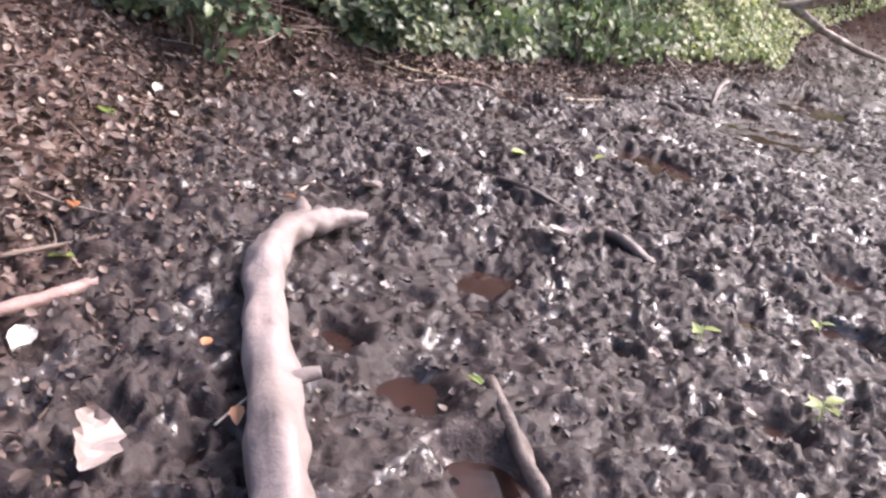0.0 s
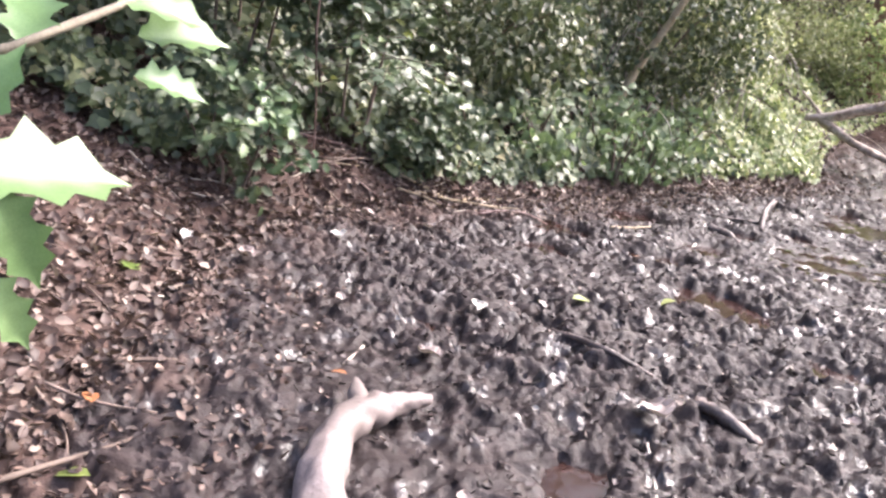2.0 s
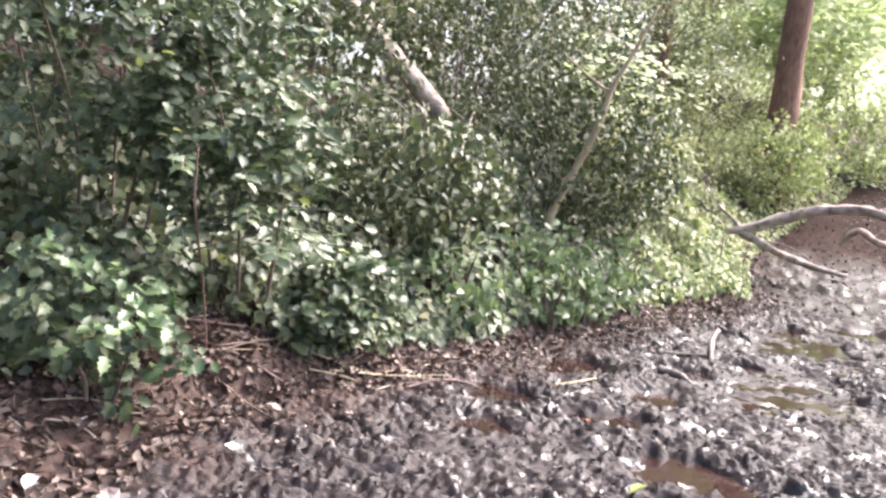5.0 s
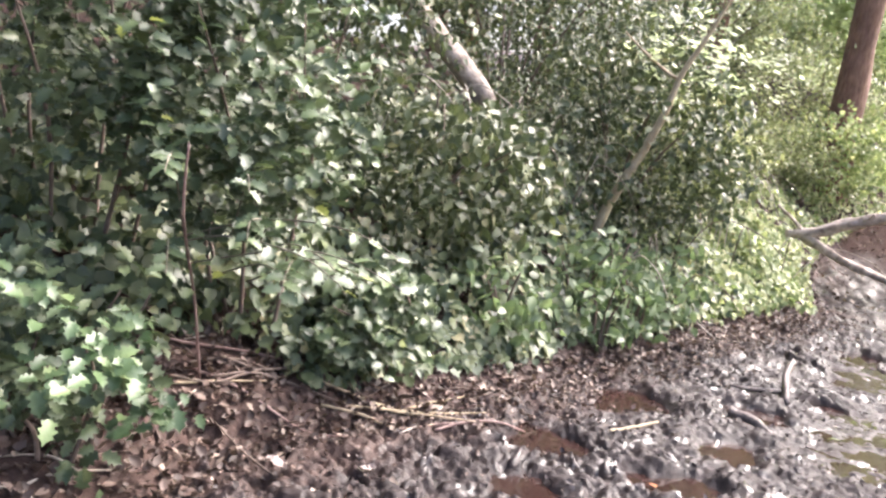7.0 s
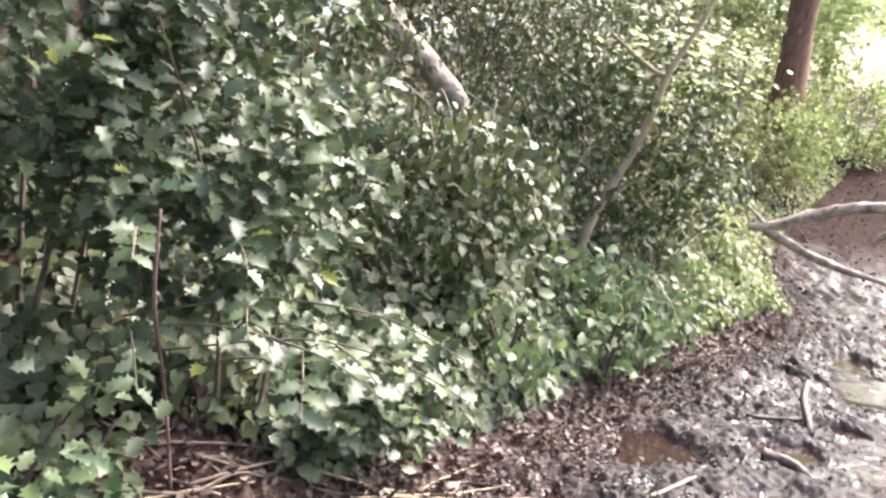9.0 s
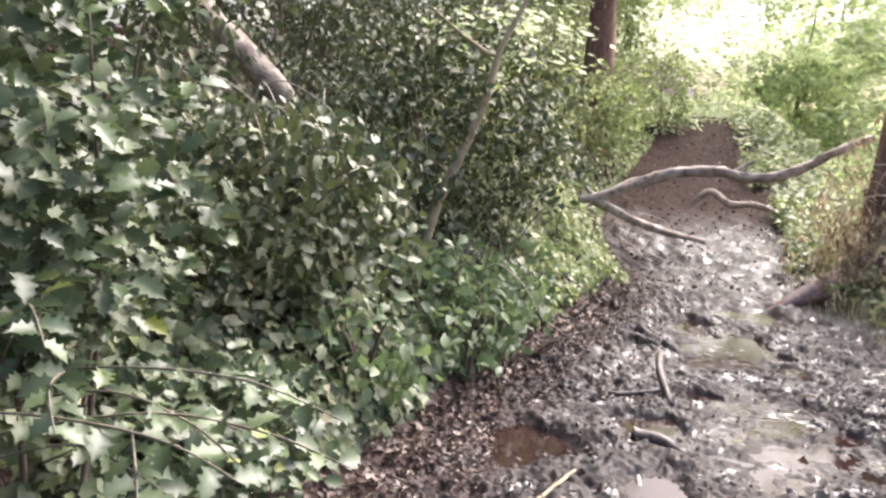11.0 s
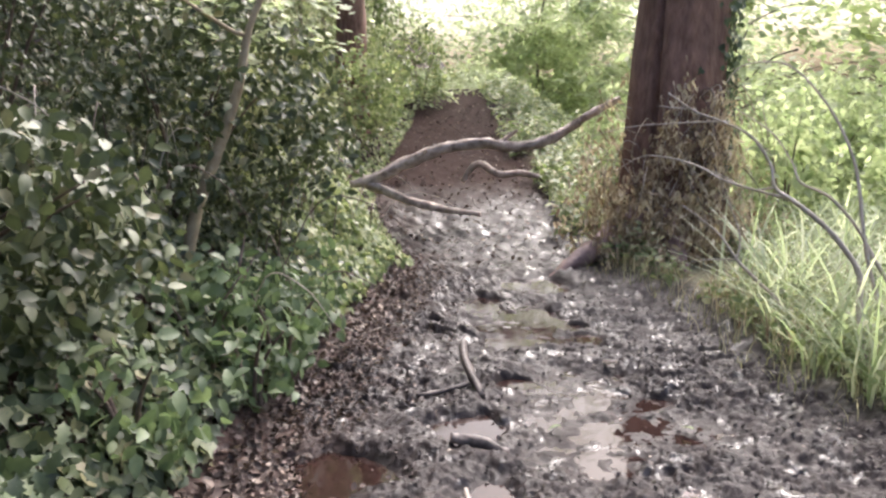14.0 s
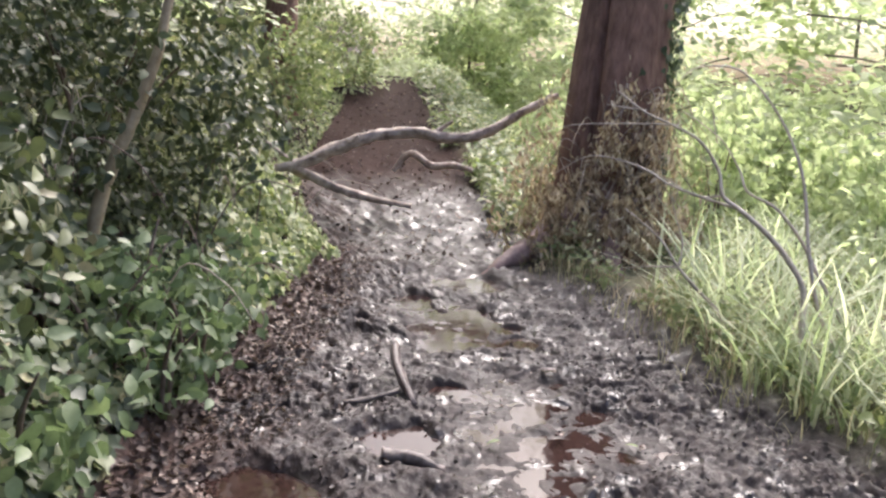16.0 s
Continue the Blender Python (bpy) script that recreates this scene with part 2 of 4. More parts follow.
PALE_SHAPE = leaf_shape([(0.0, 0.0), (0.22, 0.05), (0.36, 0.30), (0.31, 0.42), (0.37, 0.58), (0.24, 0.80), (0.10, 0.92), (0.0, 0.97)], 0.35, -0.25)
LOBED_SHAPE = leaf_shape([(0.0, 0.0), (0.30, 0.08), (0.22, 0.25), (0.50, 0.40), (0.24, 0.52), (0.34, 0.75), (0.12, 0.78), (0.0, 1.0)], 0.22, -0.1)
CRUMB_SHAPE = leaf_shape([(0.0, 0.0), (0.36, 0.2), (0.22, 0.62), (0.0, 0.9)], 0.5, -0.3)
BLADE_SHAPE = leaf_shape([(0.0, 0.0), (0.022, 0.1), (0.02, 0.4), (0.014, 0.75), (0.0, 1.0)], 0.4, 0.0)


def frames_of(nrm, spin):
    """Rotations whose z axis is nrm, spun about it."""
    nrm = nrm / np.linalg.norm(nrm, axis=1, keepdims=True)
    ref = np.where(np.abs(nrm[:, 2:3]) < 0.95, np.array([[0, 0, 1.0]]), np.array([[1.0, 0, 0]]))
    a = np.cross(ref, nrm)
    a /= np.linalg.norm(a, axis=1, keepdims=True)
    b = np.cross(nrm, a)
    c, s = np.cos(spin)[:, None], np.sin(spin)[:, None]
    return np.stack([c * a + s * b, -s * a + c * b, nrm], axis=2)


def scatter(name, shape, pos, rot, size, mat):
    """One mesh of many leaves."""
    V, F = shape
    n = len(pos)
    W = np.einsum("nij,vj->nvi", rot, V) * np.asarray(size).reshape(n, 1, 1) + pos[:, None, :]
    T = (F[None] + (np.arange(n) * len(V))[:, None, None]).reshape(-1, 3)
    return big_mesh(name, W.reshape(-1, 3), T, mat, True)


def tube(points, radii, sides=8, rough=0.0, seed=0, steps=5):
    """Vertices and faces of a round, slightly uneven stick through the points, smoothed between them and closed at both ends."""
    P, R = [Vector(p) for p in points], list(radii)
    C, Q = [], []
    for i in range(len(P) - 1):
        a, b, c, d = P[max(i - 1, 0)], P[i], P[i + 1], P[min(i + 2, len(P) - 1)]
        for k in range(steps):
            t = k / steps
            C.append(0.5 * (2 * b + (c - a) * t + (2 * a - 5 * b + 4 * c - d) * t * t + (3 * b - a - 3 * c + d) * t ** 3))
            Q.append(R[i] * (1 - t) + R[i + 1] * t)
    C.append(P[-1])
    Q.append(R[-1])
    V, F = [], []
    side = None
    for i, c in enumerate(C):
        d = (C[min(i + 1, len(C) - 1)] - C[max(i - 1, 0)]).normalized()
        side = d.orthogonal().normalized() if side is None else (side - d * side.dot(d)).normalized()
        up = d.cross(side)
        for k in range(sides):
            a = 2 * math.pi * k / sides
            n = noise.noise((c + side * math.cos(a) * 3 * Q[i] + up * math.sin(a) * 3 * Q[i]) * (0.5 / max(Q[i], 0.02)) + Vector((seed, 0, 0)))
            r = Q[i] * (1 + rough * n)
            V.append(c + side * (math.cos(a) * r) + up * (math.sin(a) * r))
    for i in range(len(C) - 1):
        for k in range(sides):
            F.append((i * sides + k, i * sides + (k + 1) % sides, (i + 1) * sides + (k + 1) % sides, (i + 1) * sides + k))
    F += [tuple(reversed(range(sides))), tuple(range((len(C) - 1) * sides, len(C) * sides))]
    return V, F


def stick(name, points, radii, mat, parent=None, label="", sides=8, rough=0.25, seed=0):
    ob = new(name, mesh_of(name, *tube(points, radii, sides, rough, seed), mat))
    ob.parent = parent
    return tagged(ob, label)


# ---- the lie of the land ----
LEFT = np.array([(-1.7, -6.0), (-1.35, 0.5), (-1.42, 1.5), (-1.52, 2.6), (-1.62, 3.7), (-1.45, 4.5), (-0.95, 5.15), (-0.2, 6.0), (0.4, 6.85), (0.92, 7.4), (1.85, 8.45), (2.85, 9.7), (3.3, 11.1), (3.75, 12.3), (5.1, 14.5), (7.2, 17.2), (13.2, 26.4)])
RIGHT = np.array([(3.2, -6.0), (2.7, 1.0), (2.6, 4.2), (2.75, 5.0), (2.98, 5.7), (3.3, 6.3), (3.95, 7.3), (4.05, 8.0), (4.2, 8.7), (4.8, 9.6), (5.7, 10.8), (6.8, 12.9), (8.5, 16.0), (14.6, 25.4)])


# the hollows in which water stands: x, y, reach
POOLS = [(0.0, 2.43, 0.16), (-0.36, 1.82, 0.12), (-0.15, 1.66, 0.15), (0.12, 1.38, 0.16), (0.87, 1.89, 0.12), (1.16, 3.76, 0.22), (0.77, 4.4, 0.3), (2.05, 5.75, 0.15), (0.45, 6.2, 0.35), (-0.05, 5.43, 0.25), (0.94, 5.66, 0.28),
         (1.21, 6.3, 0.25), (-0.17, 4.83, 0.2), (1.5, 5.55, 0.13), (0.53, 5.14, 0.25), (3.43, 8.4, 0.42), (2.55, 8.06, 0.25), (2.22, 7.3, 0.24), (2.5, 7.2, 0.2), (2.79, 7.66, 0.28), (2.25, 6.0, 0.14), (1.78, 5.9, 0.14), (1.18, 6.2, 0.2), (2.73, 7.1, 0.2), (0.6, 6.2, 0.3), (1.3, 2.6, 0.17), (1.5, 3.2, 0.2)]


# hoof prints brim-full of water beyond the stick: x, y, reach
PRINTS = [(3.55, 8.56, 0.17), (3.34, 8.68, 0.13), (2.76, 8.34, 0.13), (2.67, 8.16, 0.10), (2.68, 7.86, 0.11), (2.90, 7.79, 0.13), (2.31, 7.69, 0.12), (2.45, 7.51, 0.11), (2.63, 7.41, 0.09), (2.85, 7.33, 0.10), (1.80, 6.67, 0.10), (1.98, 6.2, 0.09), (2.02, 7.95, 0.08), (3.2, 9.1, 0.13)]


def side_of(line, x, y):
    """Signed distance to a line, positive on its left side."""
    best, out = np.full(x.shape, 1e9), np.zeros(x.shape)
    for (ax, ay), (bx, by) in zip(line[:-1], line[1:]):
        dx, dy = bx - ax, by - ay
        t = np.clip(((x - ax) * dx + (y - ay) * dy) / (dx * dx + dy * dy), 0, 1)
        d = np.hypot(x - ax - t * dx, y - ay - t * dy)
        s = np.sign(dx * (y - ay) - dy * (x - ax))
        near = d < best - 1e-9
        best = np.where(near, d, best)
        out = np.where(near, d * np.where(s == 0, 1, s), out)
    return out


def hashed(ix, iy, seed):
    h = (ix.astype(np.int64) * 374761393 + iy.astype(np.int64) * 668265263 + seed * 974634777) & 0x7FFFFFFF
    h = ((h ^ (h >> 13)) * 1274126177) & 0x7FFFFFFF
    return ((h ^ (h >> 16)) & 0xFFFF) / 65535.0


def value_noise(x, y, seed):
    ix, iy = np.floor(x), np.floor(y)
    fx, fy = x - ix, y - iy
    fx, fy = fx * fx * (3 - 2 * fx), fy * fy * (3 - 2 * fy)
    h = lambda i, j: hashed(ix + i, iy + j, seed)
    return (h(0, 0) * (1 - fx) + h(1, 0) * fx) * (1 - fy) + (h(0, 1) * (1 - fx) + h(1, 1) * fx) * fy


def fbm(x, y, seed, octaves=4):
    v, a, tot = 0, 1.0, 0
    for o in range(octaves):
        v, tot = v + a * value_noise(x * 2 ** o + 17.3 * o, y * 2 ** o - 9.1 * o, seed + o), tot + a
        a *= 0.5
    return v / tot


def cells(x, y, seed):
    """Distance to the nearest of jittered points, one to a cell, and that cell's random value."""
    ix, iy = np.floor(x), np.floor(y)
    best, val = np.full(x.shape, 9.0), np.zeros(x.shape)
    for i in (-1, 0, 1):
        for j in (-1, 0, 1):
            cx, cy = ix + i, iy + j
            d = np.hypot(cx + hashed(cx, cy, seed) - x, cy + hashed(cx, cy, seed + 1) - y)
            near = d < best
            best, val = np.where(near, d, best), np.where(near, hashed(cx, cy, seed + 2), val)
    return best, val


def step(a, b, v):
    t = np.clip((v - a) / (b - a), 0, 1)
    return t * t * (3 - 2 * t)


def land(x, y, detail=True):
    """Height of the ground, and its soils: (litter, bare earth, green)."""
    dl, dr = side_of(LEFT, x, y), -side_of(RIGHT, x, y)
    dl = dl + 0.22 * (fbm(x * 2.2, y * 2.2, 5) - 0.5)
    dr = dr + 0.3 * (fbm(x * 2.0, y * 2.0, 9) - 0.5)
    along = (x - 3.0) * 0.58 + (y - 8.5) * 0.81
    rise = 0.10 * np.clip(along - 1.0, 0, 14) * step(0.5, 3.5, along) + 0.09 * np.clip(along - 6.0, 0, 6)
    bank = 0.10 * step(-0.05, 0.35, dl) + 0.48 * np.clip(dl - 0.1, 0, 4.5) * step(3.2, 5.2, y) + 0.22 * np.clip(dl - 0.1, 0, 3.0) * (1 - step(3.2, 5.2, y))
    verge = 0.05 * step(0, 0.3, dr) - 0.09 * np.clip(dr - 1.6, 0, 6.0)
    h = rise * (1 - step(0.3, 3.0, dr)) + bank + verge
    mud = (1 - step(-0.08, 0.12, dl)) * (1 - step(-0.1, 0.2, dr)) * step(-0.6, 0.6, y)
    far = step(10, 25, np.hypot(x - 1, y - 4))
    if detail:
        wx = x + 0.10 * (fbm(x * 7, y * 7, 31, 3) - 0.5)
        wy = y + 0.10 * (fbm(x * 7, y * 7, 37, 3) - 0.5)
        lump = fbm(wx * 8, wy * 8, 41, 5) - 0.5
        d1, v1 = cells(wx * 5.5, wy * 5.5, 51)
        d2, v2 = cells(wx * 17, wy * 17, 61)
        plate = 0.016 * step(0.45, 0.55, fbm(wx * 7, wy * 7, 43, 4)) + 0.026 * step(0.46, 0.54, fbm(wx * 17, wy * 17, 45, 3)) + 0.022 * step(0.44, 0.56, fbm(wx * 33, wy * 33, 46, 2))
        pits = -0.022 * step(0.57, 0.66, fbm(wx * 6.0, wy * 6.0, 49, 3)) - 0.024 * (1 - step(0.2, 0.40, d1)) * (v1 > 0.72)
        clods = 0.022 * (1 - step(0.25, 0.5, d2)) * (v2 - 0.3)
        big = 0.075 * (fbm(x * 1.3, y * 1.3, 71, 3) - 0.5) - 0.03
        rough = 0.48 + 0.36 * step(0.33, 0.6, fbm(x * 1.1 + 3, y * 1.1, 77, 2))
        for px, py, pr in POOLS:
            q = 1 - step(0.35, 1.0, np.hypot(x - px, y - py) / pr + 0.9 * (fbm(x * 4, y * 4, 79, 3) - 0.5))
            big, rough = big - 0.07 * q, rough * (1 - 0.5 * q)
        for px, py, pr in ((3.35, 8.55, 0.5), (2.72, 8.0, 0.55), (2.5, 7.5, 0.5), (1.95, 6.35, 0.55), (1.6, 5.8, 0.5), (2.1, 5.7, 0.45)):
            q = 1 - step(0.4, 1.0, np.hypot(x - px, y - py) / pr + 0.6 * (fbm(x * 5, y * 5, 78, 3) - 0.5))
            big, rough = big * (1 - q) - 0.066 * q, rough * (1 - 0.5 * q)
        for px, py, pr in PRINTS:
            q = 1 - step(0.6, 1.0, np.hypot(x - px, y - py) / (1.25 * pr) + 0.5 * (fbm(x * 9, y * 9, 80, 2) - 0.5))
            big, rough = big * (1 - q) - 0.10 * q, rough * (1 - 0.9 * q)
        h = h + mud * (1 - far) * (big + rough * (0.08 * lump + plate + pits + clods)) + (1 - mud) * 0.10 * lump * step(-0.3, 0.8, y)
    litter = step(-0.15, 0.15, dl) + 0.75 * step(-0.6, -0.1, dl) * step(0.40, 0.58, fbm(x * 5, y * 5, 83))
    earth = step(2.4, 5.4, along + 1.6 * (fbm(x * 2.5, y * 2.5, 87, 3) - 0.5)) * (1 - step(0.2, 0.8, dl)) * (1 - step(0.2, 0.8, dr))
    green = step(0.0, 0.5, dr)
    return h, np.clip(litter, 0, 1), np.clip(earth, 0, 1), np.clip(green, 0, 1)


def ground_at(x, y, detail=True):
    return land(np.atleast_1d(np.asarray(x, float)), np.atleast_1d(np.asarray(y, float)), detail)[0]


def gz(x, y):
    return float(ground_at(x, y)[0])


def axis(lo, hi, fine, slow, reach, out):
    """Even steps from lo to hi, slowly wider ones for a reach beyond hi, then fast to the horizon."""
    mid = list(np.arange(lo, hi, fine))
    d = fine
    while mid[-1] < hi + reach:
        d *= slow
        mid.append(mid[-1] + d)
    while mid[-1] < out:
        d *= 1.12
        mid.append(mid[-1] + d)
    d, low = fine, [lo]
    while low[-1] > -out:
        d *= 1.08
        low.append(low[-1] - d)
    return np.array(low[:0:-1] + mid)


def build_ground():
    xs, ys = axis(-1.5, 3.0, 0.0110, 1.026, 4.0, 700), axis(0.9, 7.2, 0.0110, 1.026, 6.5, 700)
    X, Y = np.meshgrid(xs, ys)
    h, a, b, c = land(X, Y)
    V = np.stack([X, Y, h], -1).reshape(-1, 3)
    nx, ny = len(xs), len(ys)
    i = (np.arange(ny - 1)[:, None] * nx + np.arange(nx - 1)[None]).ravel()
    me = big_mesh("ground", V, np.stack([i, i + 1, i + nx + 1, i + nx], 1), MUD, True)
    col = me.color_attributes.new("soil", "FLOAT_COLOR", "POINT")
    col.data.foreach_set("color", np.stack([a, b, c, np.ones_like(a)], -1).astype(np.float32).ravel())
    tagged(new("ground", me), "trampled dark wet mud track between leafy banks", "ground", kind="structure")


build_ground()


def build_water():
    bm = bmesh.new()
    bmesh.ops.create_grid(bm, x_segments=24, y_segments=30, size=1)
    for v in bm.verts:
        v.co = Vector((1.2 + v.co.x * 2.6, 4.75 + v.co.y * 4.1, -0.060))
    me = bpy.data.meshes.new("puddle_water")
    bm.to_mesh(me)
    bm.free()
    me.materials.append(WATER)
    tagged(new("water", me), "shallow brown puddles standing in the hoof prints", "water", kind="structure")


build_water()


# ---- plants of the left bank ----
def along_line(line, n, lo, hi, d_lo, d_hi, power=1.0):
    """n random places beside a line between two stretches of y, at a distance from it to its left."""
    keep = []
    while sum(len(k) for k in keep) < n:
        x, y = rng.uniform(-7, 12, 20000), rng.uniform(lo, hi, 20000)
        d = side_of(line, x, y)
        ok = (d > d_lo) & (d < d_hi) & (rng.random(20000) < np.clip(1 - (d - d_lo) / (d_hi - d_lo), 0, 1) ** power)
        keep.append(np.stack([x[ok], y[ok], d[ok]], 1))
    return np.concatenate(keep)[:n]


def ivy_carpet():
    p = np.concatenate([along_line(LEFT, 27000, 3.9, 12.0, 0.14, 3.4, 0.9), along_line(LEFT, 11000, 9.5, 18.0, 0.0, 4.2, 0.5)])
    p = p[(p[:, 1] > 5.05) | (p[:, 2] > 0.5)]
    x, y, d = p.T
    thick = 0.05 + 0.45 * step(0.1, 0.7, d) * np.clip(2.2 * fbm(x * 2.1, y * 2.1, 101) - 0.5, 0.1, 1.3)
    z = ground_at(x, y, False) + 0.03 + thick * rng.random(len(x)) ** 0.6
    n = np.stack([0.55 + 0.5 * rng.normal(size=len(x)), -0.65 + 0.5 * rng.normal(size=len(x)), 0.75 + 0.35 * rng.normal(size=len(x))], 1)
    rot = frames_of(n, math.pi + rng.normal(0, 0.9, len(x)))
    pos, size = np.stack([x, y, z], 1), rng.uniform(0.042, 0.098, len(x))
    # from about x = 1.15 on, the lit leaf colour paints the brighter bank
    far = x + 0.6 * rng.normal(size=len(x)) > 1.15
    for keep, mat, label in ((~far, IVY, "dense carpet of dark glossy ivy leaves on the bank"), (far, IVY_LIT, "yellow-green ivy and ground plants on the bank, coloured lighter as if lit")):
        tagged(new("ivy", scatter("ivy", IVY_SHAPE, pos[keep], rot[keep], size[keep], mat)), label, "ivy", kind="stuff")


ivy_carpet()


def cloud(n, c, r, shell=0.55, cluster=14, spread=0.10):
    """Places in an uneven ball, in sprays, more of them near its skin, and their outward directions."""
    m = max(1, n // cluster)
    u = rng.normal(size=(m, 3))
    u /= np.linalg.norm(u, axis=1, keepdims=True)
    lump = 0.70 + 0.65 * fbm(u[:, 0] * 2.3 + c[0] * 3 + 9, u[:, 1] * 2.3 + u[:, 2] * 2.1 + c[1], 111)
    q = (shell + (1 - shell) * rng.random((m, 1))) ** 0.8 * lump[:, None]
    mid = np.array(c) + u * q * np.array(r)
    pos = np.repeat(mid, cluster, 0)
    run = np.repeat(rng.normal(size=(m, 3)) * [1, 1, 0.5], cluster, 0)
    pos = pos + run * rng.uniform(-1, 1, (len(pos), 1)) * spread + rng.normal(size=pos.shape) * spread * 0.3
    return pos, np.repeat(u, cluster, 0)


def shrub(x, y, r, tall, n, size, mat, shape, label, name="shrub", stems=5, lean=(0.2, -0.25)):
    base = gz(x, y)
    root = new(name)
    root.location = (x, y, base)
    tagged(root, label, "shrub")
    pos, u = cloud(n, (lean[0] * tall, lean[1] * tall, 0.55 * tall), (r, r, 0.55 * tall), 0.5, 10, 0.13)
    pos = pos[pos[:, 2] + base > ground_at(pos[:, 0] + x, pos[:, 1] + y, False) + 0.05]
    u = u[: len(pos)]
    nrm = np.stack([0.4 + 0.9 * rng.normal(size=len(pos)), -0.5 + 0.9 * rng.normal(size=len(pos)), 0.7 + 0.7 * rng.normal(size=len(pos))], 1)
    me = scatter("foliage", shape, pos, frames_of(nrm, math.pi + rng.normal(0, 1.2, len(pos))), size * rng.uniform(0.6, 1.3, len(pos)), mat)
    part("foliage", me, root, kind="stuff")
    for k in range(stems):
        a = rng.uniform(0, 2 * math.pi)
        tip = (lean[0] * tall + 0.7 * r * math.cos(a), lean[1] * tall + 0.7 * r * math.sin(a), tall * rng.uniform(0.7, 1.0))
        midp = (tip[0] * 0.4, tip[1] * 0.4, tip[2] * 0.55)
        stick("stem", [(0.05 * math.cos(a), 0.05 * math.sin(a), -0.1), midp, tip], [0.016, 0.011, 0.004], TWIG, root, sides=5, seed=k)
    return root


GREY = "sprawling grey-green shrub with small leaves on the bank"
for x, y, r, tall, n in ((-1.0, 7.0, 0.85, 0.85, 3600), (-0.75, 8.0, 0.65, 0.65, 2600), (0.55, 9.0, 0.9, 1.4, 4000), (1.15, 10.2, 0.85, 1.1, 3600), (-2.3, 8.0, 1.1, 2.6, 5000), (-0.6, 9.8, 1.3, 1.9, 5000), (0.6, 11.4, 1.2, 1.6, 4200),
                         (1.7, 12.6, 0.9, 0.8, 3000), (2.9, 14.4, 1.1, 0.9, 3000), (-2.6, 10.8, 1.9, 3.4, 6000), (-0.3, 12.8, 1.9, 2.7, 5000), (2.0, 15.2, 1.8, 2.6, 4000), (4.6, 17.6, 1.5, 1.4, 3400), (3.7, 14.9, 1.0, 0.8, 3000)):
    # shrubs right of x = 0.8 get the lit colour in place of more light
    shrub(x, y, r, tall, n, 0.07 if y < 11 else 0.075, SHRUB_LIT if x > 0.8 else SHRUB, OVAL_SHAPE if y < 9.5 else SMALL_SHAPE, GREY)


NETTLES = "patch of broad-leaved green nettles in the ivy"
for x, y in ((0.35, 7.0), (0.62, 7.35), (0.15, 7.2), (0.9, 7.75), (0.5, 7.7), (-0.35, 6.35)):
    shrub(x, y, 0.26, 0.5, 170, 0.085, NETTLE, OVAL_SHAPE, NETTLES, "nettles", 4, (0.1, -0.1))


def bramble_stems():
    r = np.random.default_rng(21)
    for k in range(34):
        x, y, d = along_line(LEFT, 1, 6.4, 11.5, 0.25, 2.0, 0.6)[0]
        z, s, a = float(ground_at(x, y, False)[0]), r.uniform(0.35, 1.0), r.uniform(-1.9, 0.4)
        up = 0.25 + 0.55 * min(1, d)
        pts = [(x, y, z - 0.05), (x + 0.35 * s * math.cos(a), y + 0.35 * s * math.sin(a), z + up), (x + 0.75 * s * math.cos(a), y + 0.75 * s * math.sin(a), z + up * 0.95), (x + s * math.cos(a), y + s * math.sin(a), z + up * 0.6)]
        tagged(stick("bare_stem", pts, [0.006, 0.005, 0.004, 0.002], (TWIG, PALE_TWIG)[k % 2], None, "thin bare stem arching out of the ivy", 5, 0.2, k), category="stem", group="bare stems on the bank")


bramble_stems()


